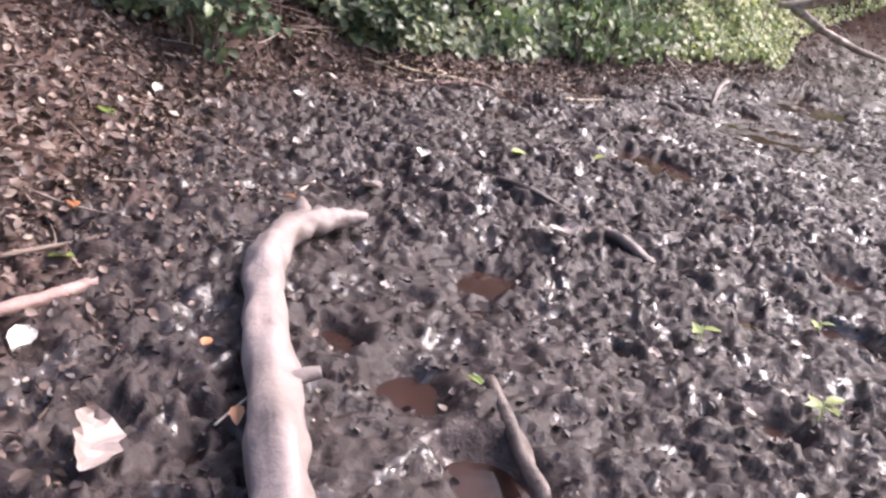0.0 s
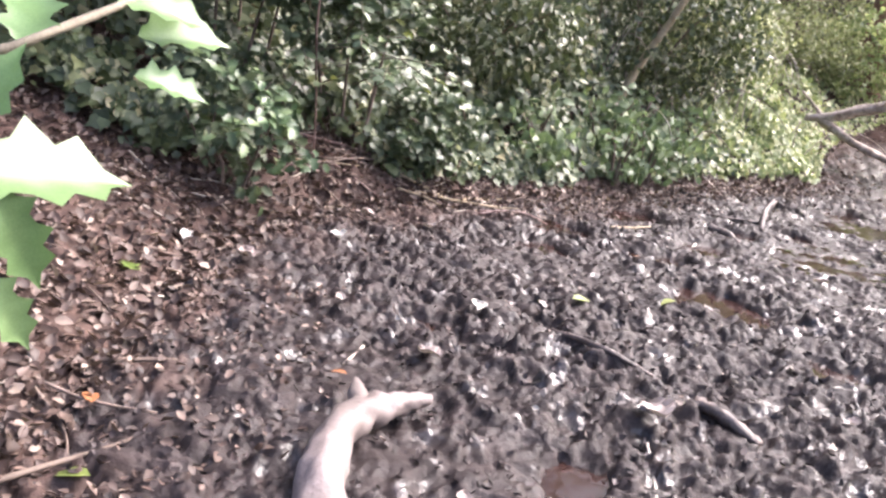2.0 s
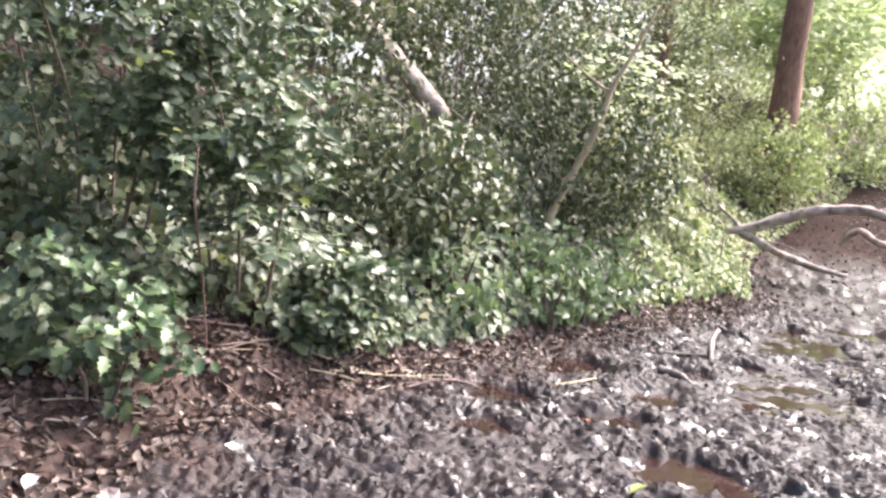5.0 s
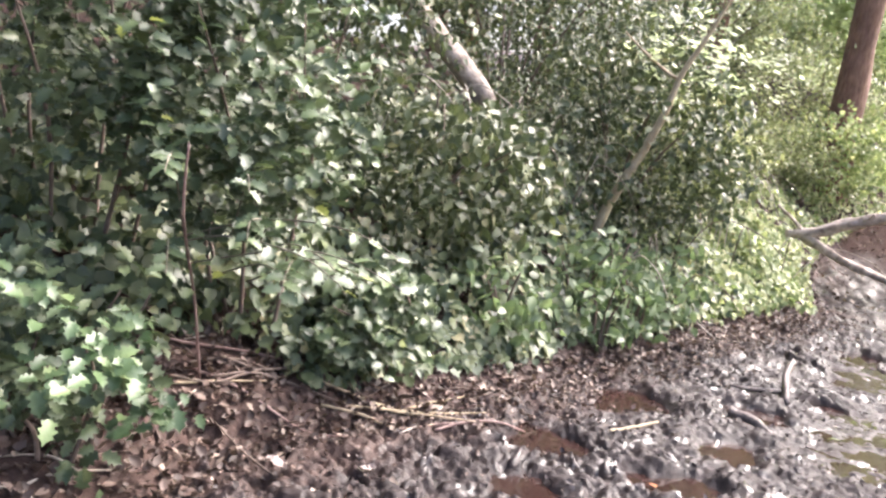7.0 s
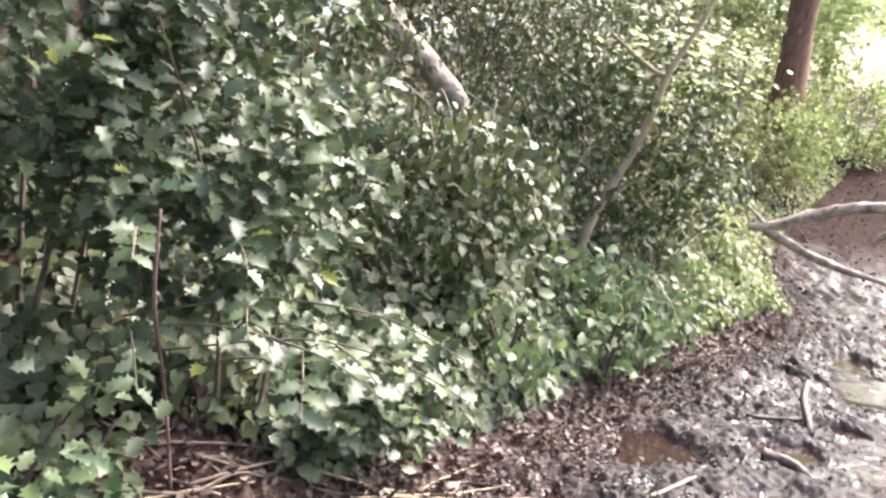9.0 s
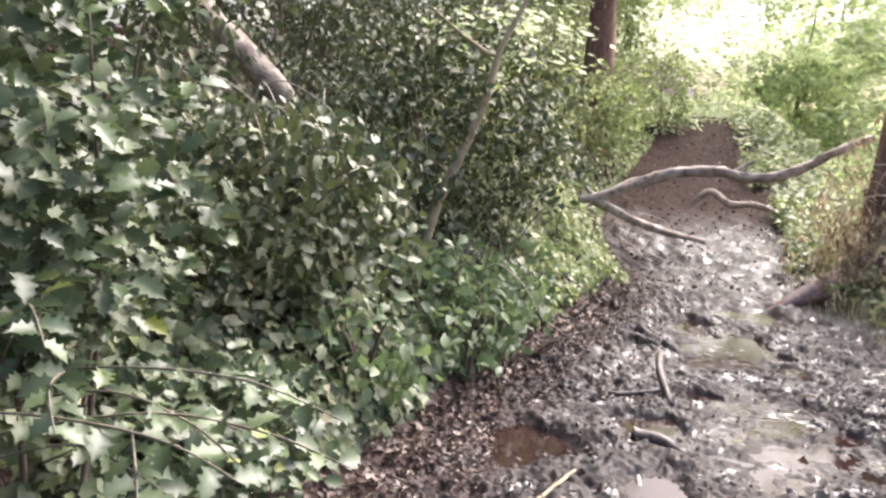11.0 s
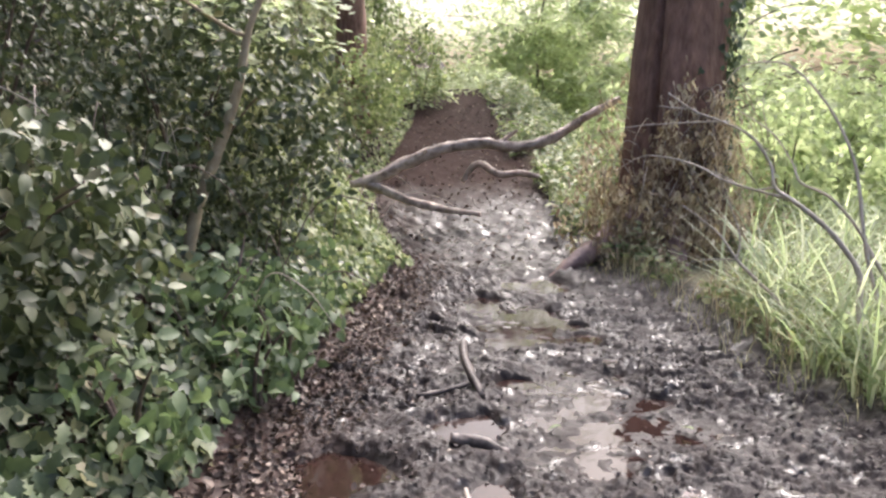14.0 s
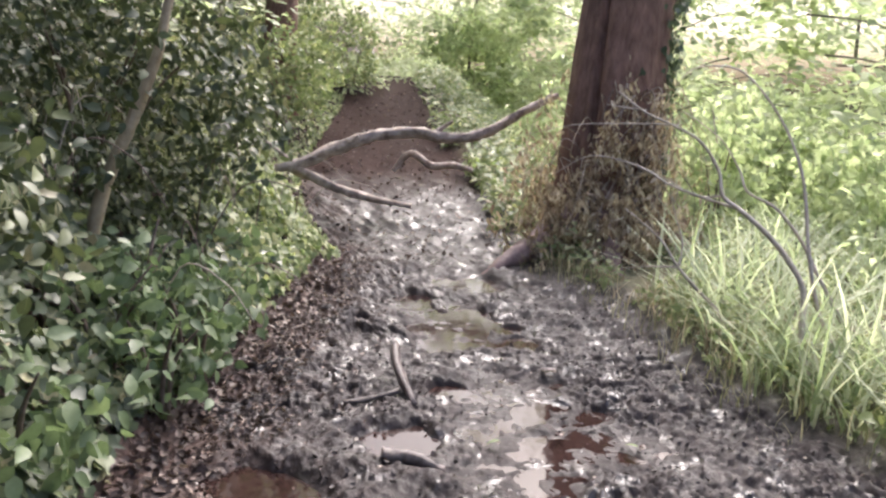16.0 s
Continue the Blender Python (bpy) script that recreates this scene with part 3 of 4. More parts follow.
def holly(x, y, z0, c, r, n, near, label, fresh=False, skirt=0.06):
    """A holly: stems, separate leaves on the side of the track and the dark mass behind."""
    root = new("holly_bush")
    root.location = (x, y, z0)
    tagged(root, label, "holly")
    stems = 6
    for k in range(stems):
        a = 2 * math.pi * k / stems + 0.3
        tip = (c[0] + r[0] * 0.8 * math.cos(a), c[1] + r[1] * 0.8 * math.sin(a), c[2] + r[2] * rng.uniform(-0.2, 0.9))
        w = rng.uniform(0.1, 0.4)
        stick("stem", [(w * r[0] * math.cos(a), w * r[1] * math.sin(a), -0.12), (0.3 * tip[0] + 0.3 * r[0] * math.cos(a + 0.6), 0.3 * tip[1] + 0.3 * r[1] * math.sin(a + 0.6), tip[2] * 0.5), tip], [0.011, 0.008, 0.003], TWIG, root, sides=5, seed=k)
    if n:
        pos, u = cloud(n, c, r, 0.4)
        pos = pos[pos[:, 2] + z0 > ground_at(pos[:, 0] + x, pos[:, 1] + y, False) + skirt]
        m = len(pos)
        nrm = np.stack([0.35 + 0.6 * rng.normal(size=m), -0.5 + 0.6 * rng.normal(size=m), 0.8 + 0.5 * rng.normal(size=m)], 1)
        part("foliage", scatter("foliage", HOLLY_SHAPE, pos, frames_of(nrm, rng.uniform(0, 6.3, m)), rng.uniform(0.05, 0.085, m), HOLLY_MASS), root, kind="stuff")
    me = mesh_of("leaf", *HOLLY_SHAPE, FRESH_HOLLY if fresh else HOLLY)
    pos, u = cloud(near * 4, c, (r[0] * 1.02, r[1] * 1.02, r[2] * 1.02), 0.85)
    ok = (u @ np.array([0.45, -0.85, 0.25]) > 0.1) & (pos[:, 2] + z0 > max(0.25, skirt + 0.1))
    for q, w in list(zip(pos[ok], u[ok]))[:near]:
        nr = np.array([[0.3 + 0.45 * rng.normal(), -0.5 + 0.45 * rng.normal(), 0.9]])
        R = frames_of(nr, np.array([rng.uniform(0, 6.3)]))[0]
        s = rng.uniform(0.055, 0.085)
        leaf = part("leaf", me, root)
        leaf.matrix_basis = Matrix.Translation(q) @ Matrix(R.tolist()).to_4x4() @ Matrix.Scale(s, 4)
    return root


holly(-1.55, 5.2, gz(-1.55, 5.2), (0.0, -0.34, 1.08), (0.50, 0.42, 0.62), 2200, 230, "dark glossy holly bush with spiny leaves over the mud's edge", skirt=0.14)
holly(-2.3, 5.0, gz(-2.3, 5.0), (0.12, -0.2, 1.35), (0.68, 0.6, 0.95), 2600, 150, "dark holly bush with bare stems and deep shade inside", skirt=0.14)
holly(-0.95, 5.6, gz(-0.95, 5.6), (-0.12, -0.18, 0.25), (0.40, 0.34, 0.24), 1100, 90, "low spreading holly over twigs and leaf litter")
holly(-2.5, 5.9, gz(-2.5, 5.9), (-0.1, 0.1, 1.5), (1.2, 0.9, 1.6), 4200, 0, "tall dark holly bush with deep shade inside")
holly(-1.84, 4.15, gz(-1.84, 4.15), (0.03, -0.05, 0.33), (0.33, 0.33, 0.38), 500, 120, "low clump of young holly on brown leaf litter", True)
holly(-3.4, 3.9, gz(-3.4, 3.9), (0.0, 0.0, 1.0), (1.0, 1.0, 1.3), 2600, 0, "dark holly bush on the litter-covered bank")


def spray(name, points, leaves, size, label, seed):
    """A holly twig that reaches out, with its leaves in two ranks."""
    root = new(name)
    root.location = points[0]
    tagged(root, label, "holly")
    P = [Vector(p) - Vector(points[0]) for p in points]
    stick("stem", P, [0.004] + [0.003] * (len(P) - 2) + [0.0015], GREY_BARK, root, sides=5, seed=seed)
    me = mesh_of("leaf", *HOLLY_SHAPE, HOLLY)
    r = np.random.default_rng(seed)
    for k in range(leaves):
        t = (k + 0.5) / leaves * (len(P) - 1)
        i = min(int(t), len(P) - 2)
        q = P[i].lerp(P[i + 1], t - i)
        d = (P[i + 1] - P[i]).normalized()
        out = (d.cross(Vector((0, 0, 1))).normalized() * (1 if k % 2 else -1) + d * 0.6 + Vector((0, 0, r.normal() * 0.3))).normalized()
        nr = (Vector((0.2 + 0.4 * r.normal(), -0.35 + 0.4 * r.normal(), 0.9))).normalized()
        sidev = out.cross(nr).normalized()
        nr = sidev.cross(out).normalized()
        leaf = part("leaf", me, root)
        leaf.matrix_basis = Matrix.Translation(q) @ Matrix((sidev, out, nr)).transposed().to_4x4() @ Matrix.Scale(size * r.uniform(0.8, 1.2), 4)


REACH = "holly twig with glossy spiny leaves reaching over the mud"
r5 = np.random.default_rng(55)
for k in range(13):
    tx, ty = -1.55 + 0.85 * r5.random(), 4.05 + 0.4 * r5.random()
    tz = 0.75 + (0.6 if tx < -1.05 else 0.25) * r5.random()
    b = (-1.6 + 0.3 * r5.normal() * 0.5, 4.75 + 0.1 * r5.normal(), 0.35 + 0.45 * tz)
    spray("holly_twig", [b, (0.5 * (b[0] + tx) + 0.03 * r5.normal(), 0.5 * (b[1] + ty), 0.5 * (b[2] + tz) + 0.10), (0.2 * b[0] + 0.8 * tx, 0.2 * b[1] + 0.8 * ty, tz + 0.05), (tx, ty, tz)], 13, 0.07, REACH, 300 + k)


def near_spray():
    """The young holly twig close beside the track."""
    o = Vector((-1.5, 1.2, 0.3))
    root = new("holly_twig")
    root.location = (o.x, o.y, gz(o.x, o.y))
    o = Vector(root.location)
    tagged(root, "bright young holly twig beside the track", "holly")
    for k, pts in enumerate(([(-1.5, 1.2, o.z - 0.05), (-1.1, 0.98, 0.75), (-0.74, 0.86, 1.05), (-0.63, 0.87, 1.11), (-0.61, 0.97, 1.145), (-0.61, 1.05, 1.165)], [(-1.1, 0.98, 0.75), (-0.75, 0.82, 0.93), (-0.62, 0.78, 1.02), (-0.595, 0.795, 1.06)])):
        stick("stem", [Vector(p) - o for p in pts], [0.006 - 0.0008 * i for i in range(len(pts))], GREY_BARK, root, sides=6, seed=k)
    me = mesh_of("leaf", HOLLY_SHAPE[0] * [0.75, 1.0, 1.0], HOLLY_SHAPE[1], YOUNG_HOLLY)
    for p, q in (((-0.612, 0.775, 1.043), (-0.54, 0.876, 1.051)), ((-0.60, 0.785, 1.06), (-0.58, 0.803, 1.125)), ((-0.585, 0.795, 1.04), (-0.557, 0.801, 0.979)), ((-0.585, 0.785, 0.99), (-0.556, 0.79, 0.945)), ((-0.614, 1.031, 1.167), (-0.568, 1.094, 1.171)),
                 ((-0.62, 0.965, 1.147), (-0.556, 1.007, 1.144)), ((-0.61, 0.985, 1.12), (-0.551, 1.031, 1.131)), ((-0.60, 0.965, 1.092), (-0.551, 0.999, 1.084)), ((-0.63, 0.88, 1.11), (-0.66, 0.94, 1.16)), ((-0.75, 0.83, 0.93), (-0.70, 0.88, 0.97)), ((-0.9, 0.9, 0.85), (-0.86, 0.96, 0.90))):
        d = Vector(q) - Vector(p)
        y = d.normalized()
        x = y.cross(Vector((0.3, -0.6, 0.75))).normalized()
        leaf = part("leaf", me, root)
        leaf.matrix_basis = Matrix.Translation(Vector(p) - o) @ Matrix((x, y, x.cross(y))).transposed().to_4x4() @ Matrix.Scale(d.length, 4)


near_spray()

# sapling and cut wood on the bank
SAP_POINTS = [(0.3, 8.06, 0.45), (0.36, 8.04, 0.79), (0.44, 8.04, 1.03), (0.58, 8.01, 1.36), (0.72, 8.0, 1.73), (0.8, 8.01, 2.04), (0.95, 7.97, 2.37), (1.1, 7.95, 2.75)]
SAP_FORK = [(0.78, 8.01, 2.0), (0.7, 8.07, 2.04), (0.52, 8.21, 2.19), (0.36, 8.34, 2.35)]
sap = new("sapling")
tagged(sap, "slender tan-barked sapling leaning out of the shrubs", "tree")
sap.location = SAP_POINTS[0]
SAP = Vector(sap.location)
for k, (nm, pts, rad) in enumerate((("trunk", SAP_POINTS, [0.042, 0.04, 0.037, 0.034, 0.029, 0.024, 0.017, 0.009]), ("branch", SAP_FORK, [0.016, 0.014, 0.011, 0.006]))):
    stick(nm, [Vector(p) - SAP for p in pts], rad, TAN_BARK, sap, seed=40 + k, rough=0.2)
p, u = cloud(300, (0.75, 0.6, 1.75), (0.8, 0.8, 0.45), 0.2, 6, 0.15)
part("foliage", scatter("foliage", LOBED_SHAPE, p, frames_of(np.stack([0.2 + 0.3 * rng.normal(size=len(p)), -0.3 + 0.3 * rng.normal(size=len(p)), np.full(len(p), 0.9)], 1), rng.uniform(0, 6.3, len(p))), rng.uniform(0.05, 0.1, len(p)), SUNLIT), sap, kind="stuff")
dead = stick("cut_log", [(-0.66, 7.95, 1.62), (-0.95, 8.05, 1.92), (-1.3, 8.15, 2.25), (-1.75, 8.3, 2.7)], [0.085, 0.092, 0.1, 0.105], LIMB, None, "pale cut log lying in the shrubs on the bank", 12)
tagged(dead, category="log")


# ---- fallen wood in the mud ----
def log_thing(name, pts, rad, mat, label, twigs=(), category="log", rough=0.2, sides=12):
    root = new(name)
    root.location = pts[0]
    tagged(root, label, category)
    o = Vector(pts[0])
    stick("stem", [Vector(p) - o for p in pts], rad, mat, root, sides=sides, rough=rough, seed=len(pts))
    for k, (q, r) in enumerate(twigs):
        stick("twig", [Vector(p) - o for p in q], r, mat, root, sides=8, rough=rough, seed=70 + k)
    return root


log_thing("fallen_branch", [(-0.12, 0.72, 0.05), (-0.285, 1.11, 0.055), (-0.41, 1.4, 0.055), (-0.55, 1.72, 0.055), (-0.645, 1.98, 0.055), (-0.67, 2.16, 0.055), (-0.645, 2.31, 0.055), (-0.59, 2.41, 0.05), (-0.52, 2.48, 0.05), (-0.465, 2.525, 0.05)],
          [0.062, 0.06, 0.058, 0.056, 0.057, 0.053, 0.05, 0.044, 0.03, 0.014], BARE, "bare pinkish-grey fallen branch, bent, half sunk in mud",
          [([(-0.41, 1.42, 0.06), (-0.36, 1.455, 0.08), (-0.325, 1.478, 0.09)], [0.024, 0.019, 0.016]), ([(-0.63, 2.34, 0.055), (-0.675, 2.43, 0.07), (-0.70, 2.49, 0.08)], [0.045, 0.026, 0.007])], "branch", 0.42, 20)
log_thing("fallen_branch", [(-1.2, 1.43, 0.02), (-1.10, 1.60, 0.015), (-1.03, 1.80, 0.0), (-0.93, 1.98, -0.045)], [0.02, 0.021, 0.017, 0.012], ROOT_BARK, "grey branch half sunk in mud beside the litter", (), "branch")

e9 = [(3.06, 11.47, 0.65), (3.29, 11.33, 0.71), (3.64, 11.14, 0.89), (4.0, 10.95, 1.04), (4.4, 10.71, 1.1), (4.78, 10.46, 1.05), (5.13, 10.26, 1.15), (5.5, 10.08, 1.4), (5.83, 9.91, 1.58)]
log_thing("fallen_limb", e9, [0.05, 0.065, 0.07, 0.065, 0.06, 0.055, 0.055, 0.045, 0.035], LIMB, "weathered fallen limb arching over the muddy path",
          [([(4.57, 10.61, 1.08), (4.68, 10.56, 1.17), (4.78, 10.5, 1.24)], [0.035, 0.025, 0.018]), ([(3.2, 11.38, 0.68), (3.54, 11.13, 0.49), (3.86, 10.91, 0.37), (4.32, 10.62, 0.28)], [0.06, 0.055, 0.045, 0.03]),
           ([(3.22, 11.36, 0.7), (3.12, 11.45, 0.82), (2.95, 11.6, 0.98)], [0.03, 0.022, 0.012]), ([(3.7, 11.1, 0.92), (3.78, 11.0, 0.99), (3.8, 10.95, 1.05)], [0.03, 0.02, 0.012]), ([(5.2, 10.22, 1.2), (5.36, 10.2, 1.24), (5.5, 10.22, 1.34)], [0.025, 0.018, 0.008])], "branch", 0.5)
log_thing("fallen_limb", [(4.4, 11.12, 0.62), (4.52, 11.05, 0.8), (4.62, 11.0, 0.82), (4.78, 10.88, 0.7), (5.0, 10.75, 0.71), (5.2, 10.62, 0.66)], [0.03, 0.04, 0.045, 0.045, 0.04, 0.025], LIMB, "short crooked limb lying on the muddy path", (), "branch")


# ---- the big tree ----
def big_tree():
    base = Vector((5.35, 8.75, gz(5.35, 8.75)))
    root = new("tree")
    root.location = base
    tagged(root, "large brown tree trunk with loose bark and hanging dead twigs", "tree")
    V, F = tube([(-0.05, 0, -0.3), (0.0, 0.0, 0.15), (0.08, 0.03, 0.6), (0.17, 0.08, 1.3), (0.33, 0.14, 2.2), (0.5, 0.2, 3.2), (0.75, 0.3, 4.6), (0.95, 0.4, 6.5)], [0.66, 0.57, 0.51, 0.47, 0.45, 0.44, 0.42, 0.36], 96, 0.0, 0, 8)
    W = []
    for v in V:
        a = math.atan2(v.y - 0.1 * v.z, v.x - 0.15 * v.z)
        k = 1 + 0.07 * math.sin(5 * a + 0.6) * max(0.25, 1 - v.z / 2.2) + 0.05 * noise.noise(Vector((2.2 * math.cos(a), 2.2 * math.sin(a), v.z * 0.7)))
        k += 0.018 * math.sin(17 * a + 2.0 * noise.noise(Vector((a, v.z * 0.5, 0)))) - 0.26 * math.exp(-((a + 2.78) / 0.07) ** 2)
        c = Vector((0.15 * v.z, 0.07 * v.z, v.z))
        W.append(c + (v - c) * k)
    part("trunk", mesh_of("trunk", W, F, BARK), root)
    for k, (pts, rad) in enumerate((([(-0.35, 0.0, 0.28), (-0.8, -0.03, 0.13), (-1.12, -0.06, 0.03), (-1.4, -0.07, -0.09), (-1.72, -0.1, -0.28)], [0.2, 0.13, 0.10, 0.08, 0.05]), ([(-0.3, -0.3, 0.3), (-0.55, -0.65, 0.1), (-0.75, -0.95, -0.06)], [0.18, 0.1, 0.04]))):
        stick("root", pts, rad, ROOT_BARK, root, "worn pinkish-brown root" if k == 0 else "", 12, 0.5, 90 + k)
    # the dead twigs that hang round the foot of the trunk
    r = np.random.default_rng(11)
    m, each = 330, 16
    n = m * each
    a = math.pi + r.normal(0.5, 0.6, m) * math.pi * 0.5
    z = (0.1 + 1.7 * r.beta(1.15, 2.0, m)) * (0.75 + 0.35 * np.sin(3.1 * a + 1.0))
    rad = 0.52 + 0.62 * r.random(m) ** 1.5 * (1.1 - 0.45 * z / 1.5) + 0.25 * np.clip(0.5 - z, 0, 1)
    pos = np.repeat(np.stack([0.15 * z + rad * np.cos(a), 0.07 * z + rad * np.sin(a), z], 1), each, 0) + r.normal(size=(n, 3)) * [0.035, 0.035, 0.10]
    pos[:, 2] = np.maximum(pos[:, 2], 0.02)
    a = np.repeat(a, each)
    nrm = np.stack([np.cos(a) + 0.6 * r.normal(size=n), np.sin(a) + 0.6 * r.normal(size=n), 0.4 * r.normal(size=n)], 1)
    part("dead_leaves", scatter("dead_leaves", (OVAL_SHAPE[0] * [0.6, 1.0, 1.0], OVAL_SHAPE[1]), pos, frames_of(nrm, math.pi + r.normal(0, 0.5, n)), r.uniform(0.04, 0.11, n), THATCH), root, "brown withered leaves", "stuff")
    m = 520
    a = -0.75 + r.normal(0, 0.4, m)
    z = r.uniform(0.5, 3.6, m)
    rad = 0.47 + 0.12 * r.random(m)
    pos = np.stack([0.15 * z + rad * np.cos(a), 0.07 * z + rad * np.sin(a), z], 1)
    nrm = np.stack([np.cos(a) - 0.3 + 0.5 * r.normal(size=m), np.sin(a) - 0.4 + 0.5 * r.normal(size=m), 0.4 + 0.3 * r.normal(size=m)], 1)
    part("climbing_ivy", scatter("climbing_ivy", IVY_SHAPE, pos, frames_of(nrm, math.pi + r.normal(0, 0.6, m)), r.uniform(0.06, 0.11, m), IVY), root, "dark ivy climbing the trunk", "stuff")
    for k in range(110):
        a, z = math.pi + r.normal(0.6, 0.5) * math.pi * 0.5, r.uniform(0.4, 1.6)
        d = Vector((math.cos(a), math.sin(a), 0))
        b = Vector((0.15 * z, 0.07 * z, z)) + d * 0.47
        e = r.normal(size=4) * 0.14
        stick("dead_twig", [b, b + d * 0.18 + Vector((0, 0, 0.05)), b + d * 0.28 + Vector((e[0], e[1], -0.25)), b + d * 0.3 + Vector((e[2] + e[0], e[3] + e[1], -min(z, r.uniform(0.4, 0.8))))], [0.006, 0.005, 0.004, 0.002], (PALE_TWIG, TAN_BARK, TWIG)[k % 3], root, sides=4, seed=k)


big_tree()


# ---- dead branches and grass of the right verge ----
def dead_branches():
    o = Vector((3.4, 5.45, gz(3.4, 5.45)))
    root = new("dead_branch")
    root.location = o
    tagged(root, "bleached dead branch arching out of the grass", "branch")
    for k, (pts, rad) in enumerate(BRANCHES):
        stick("twig", [Vector(p) - o for p in pts], [rad * (1 - 0.78 * i / (len(pts) - 1)) for i in range(len(pts))], PALE_TWIG, root, sides=6, seed=k)


BRANCHES = [
    ([(3.41, 5.32, -0.05), (3.35, 5.48, 0.16), (3.42, 5.57, 0.38), (3.50, 5.63, 0.55), (3.51, 5.74, 0.70), (3.46, 5.88, 0.85), (3.41, 6.02, 0.96), (3.39, 6.13, 1.03), (3.44, 6.21, 1.17), (3.42, 6.34, 1.33), (3.34, 6.49, 1.42), (3.25, 6.64, 1.49), (3.17, 6.80, 1.61)], 0.022),
    ([(3.52, 6.10, 0.95), (3.41, 6.28, 1.00), (3.31, 6.45, 1.06), (3.23, 6.61, 1.15), (3.12, 6.79, 1.20), (3.05, 6.93, 1.19), (2.94, 7.08, 1.07)], 0.011),
    ([(3.48, 6.19, 1.02), (3.42, 6.33, 1.00), (3.35, 6.49, 1.08), (3.24, 6.67, 1.17)], 0.008),
    ([(3.64, 5.40, 0.18), (3.58, 5.56, 0.42), (3.62, 5.69, 0.76), (3.69, 5.77, 0.97), (3.74, 5.86, 1.20), (3.75, 5.99, 1.43), (3.72, 6.12, 1.61), (3.68, 6.26, 1.75), (3.63, 6.38, 1.79), (3.53, 6.52, 1.77), (3.49, 6.61, 1.66)], 0.014),
    ([(3.76, 5.47, 0.31), (3.70, 5.64, 0.59), (3.69, 5.78, 0.80), (3.64, 5.93, 0.97), (3.57, 6.08, 1.05), (3.61, 6.17, 1.16), (3.60, 6.30, 1.33), (3.55, 6.44, 1.44), (3.53, 6.55, 1.50)], 0.013),
    ([(3.69, 6.06, 0.05), (3.63, 6.21, 0.25), (3.58, 6.35, 0.38), (3.53, 6.48, 0.51), (3.51, 6.61, 0.66), (3.46, 6.73, 0.76), (3.41, 6.86, 0.85)], 0.017),
    ([(3.53, 6.48, 0.51), (3.59, 6.51, 0.66), (3.59, 6.59, 0.84), (3.60, 6.65, 0.97)], 0.009),
    ([(3.53, 6.48, 0.51), (3.45, 6.65, 0.49), (3.40, 6.80, 0.45)], 0.007),
    ([(3.49, 6.56, 1.42), (3.40, 6.86, 1.41), (3.22, 7.21, 1.38), (3.07, 7.52, 1.29)], 0.007),
    ([(3.27, 6.65, 1.50), (3.14, 6.77, 1.52), (3.10, 6.83, 1.53)], 0.006),
    ([(3.61, 6.35, 1.32), (3.60, 6.40, 1.55), (3.69, 6.38, 1.72)], 0.005),
]
dead_branches()


def grass(n, place, size, bend, label, mat):
    x, y = place(n)
    z = ground_at(x, y) - 0.01
    nrm = np.stack([rng.normal(size=n), rng.normal(size=n), 0.35 + 0.3 * rng.random(n)], 1)
    nrm /= np.linalg.norm(nrm, axis=1, keepdims=True)
    up = np.stack([-nrm[:, 2] * nrm[:, 0], -nrm[:, 2] * nrm[:, 1], 1 - nrm[:, 2] ** 2], 1)
    up /= np.linalg.norm(up, axis=1, keepdims=True)
    rot = np.stack([np.cross(up, nrm), up, nrm], 2)
    V, F = BLADE_SHAPE
    V = V.copy()
    V[:, 2] += bend * V[:, 1] ** 2.2
    V[:, 1] *= 1 - 0.25 * bend * V[:, 1]
    tagged(new("grass", scatter("grass", (V, F), np.stack([x, y, z], 1), rot, rng.uniform(*size, n), mat)), label, "grass", kind="stuff")


def verge(lo, hi, ylo, yhi):
    def f(n):
        out = []
        while sum(map(len, out)) < n:
            x, y = rng.uniform(1.5, 14, 8000), rng.uniform(ylo, yhi, 8000)
            d = -side_of(RIGHT, x, y)
            ok = (d > lo) & (d < hi) & (fbm(x * 1.5, y * 1.5, 131, 2) > 0.42)
            out.append(np.stack([x[ok], y[ok]], 1))
        return np.concatenate(out)[:n].T
    return f


grass(2600, verge(0.1, 2.2, 3.0, 11.0), (0.06, 0.24), 0.8, "short bent green and straw grass on the verge", STRAW)
grass(800, verge(-0.12, 0.8, 5.2, 9.6), (0.05, 0.16), 1.2, "dry straw bits round the tree's foot", STRAW)
grass(800, verge(0.1, 1.6, 5.8, 9.4), (0.08, 0.24), 1.3, "tangled withered straw beside the tree's foot", THATCH)
grass(1000, verge(0.3, 2.6, 2.6, 7.6), (0.28, 0.62), 1.6, "long pale grass blades arching over the verge", GRASS)
grass(3800, verge(1.9, 9.0, 1.0, 18.0), (0.2, 0.48), 1.2, "tall pale grass beyond the verge", GRASS)


def low_weeds():
    n = 15000
    x, y = verge(1.0, 9.0, 2.5, 20.0)(n)
    z = ground_at(x, y, False) + 0.02 + rng.random(n) ** 1.5 * (0.12 + 0.5 * step(0.6, 2.0, -side_of(RIGHT, x, y)))
    nrm = np.stack([0.4 * rng.normal(size=n), -0.2 + 0.4 * rng.normal(size=n), np.full(n, 0.9)], 1)
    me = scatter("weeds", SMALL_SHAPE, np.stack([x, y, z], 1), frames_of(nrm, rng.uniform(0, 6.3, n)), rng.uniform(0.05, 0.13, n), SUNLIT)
    tagged(new("weeds", me), "bright green low weeds beyond the grass", "weeds", kind="stuff")


low_weeds()


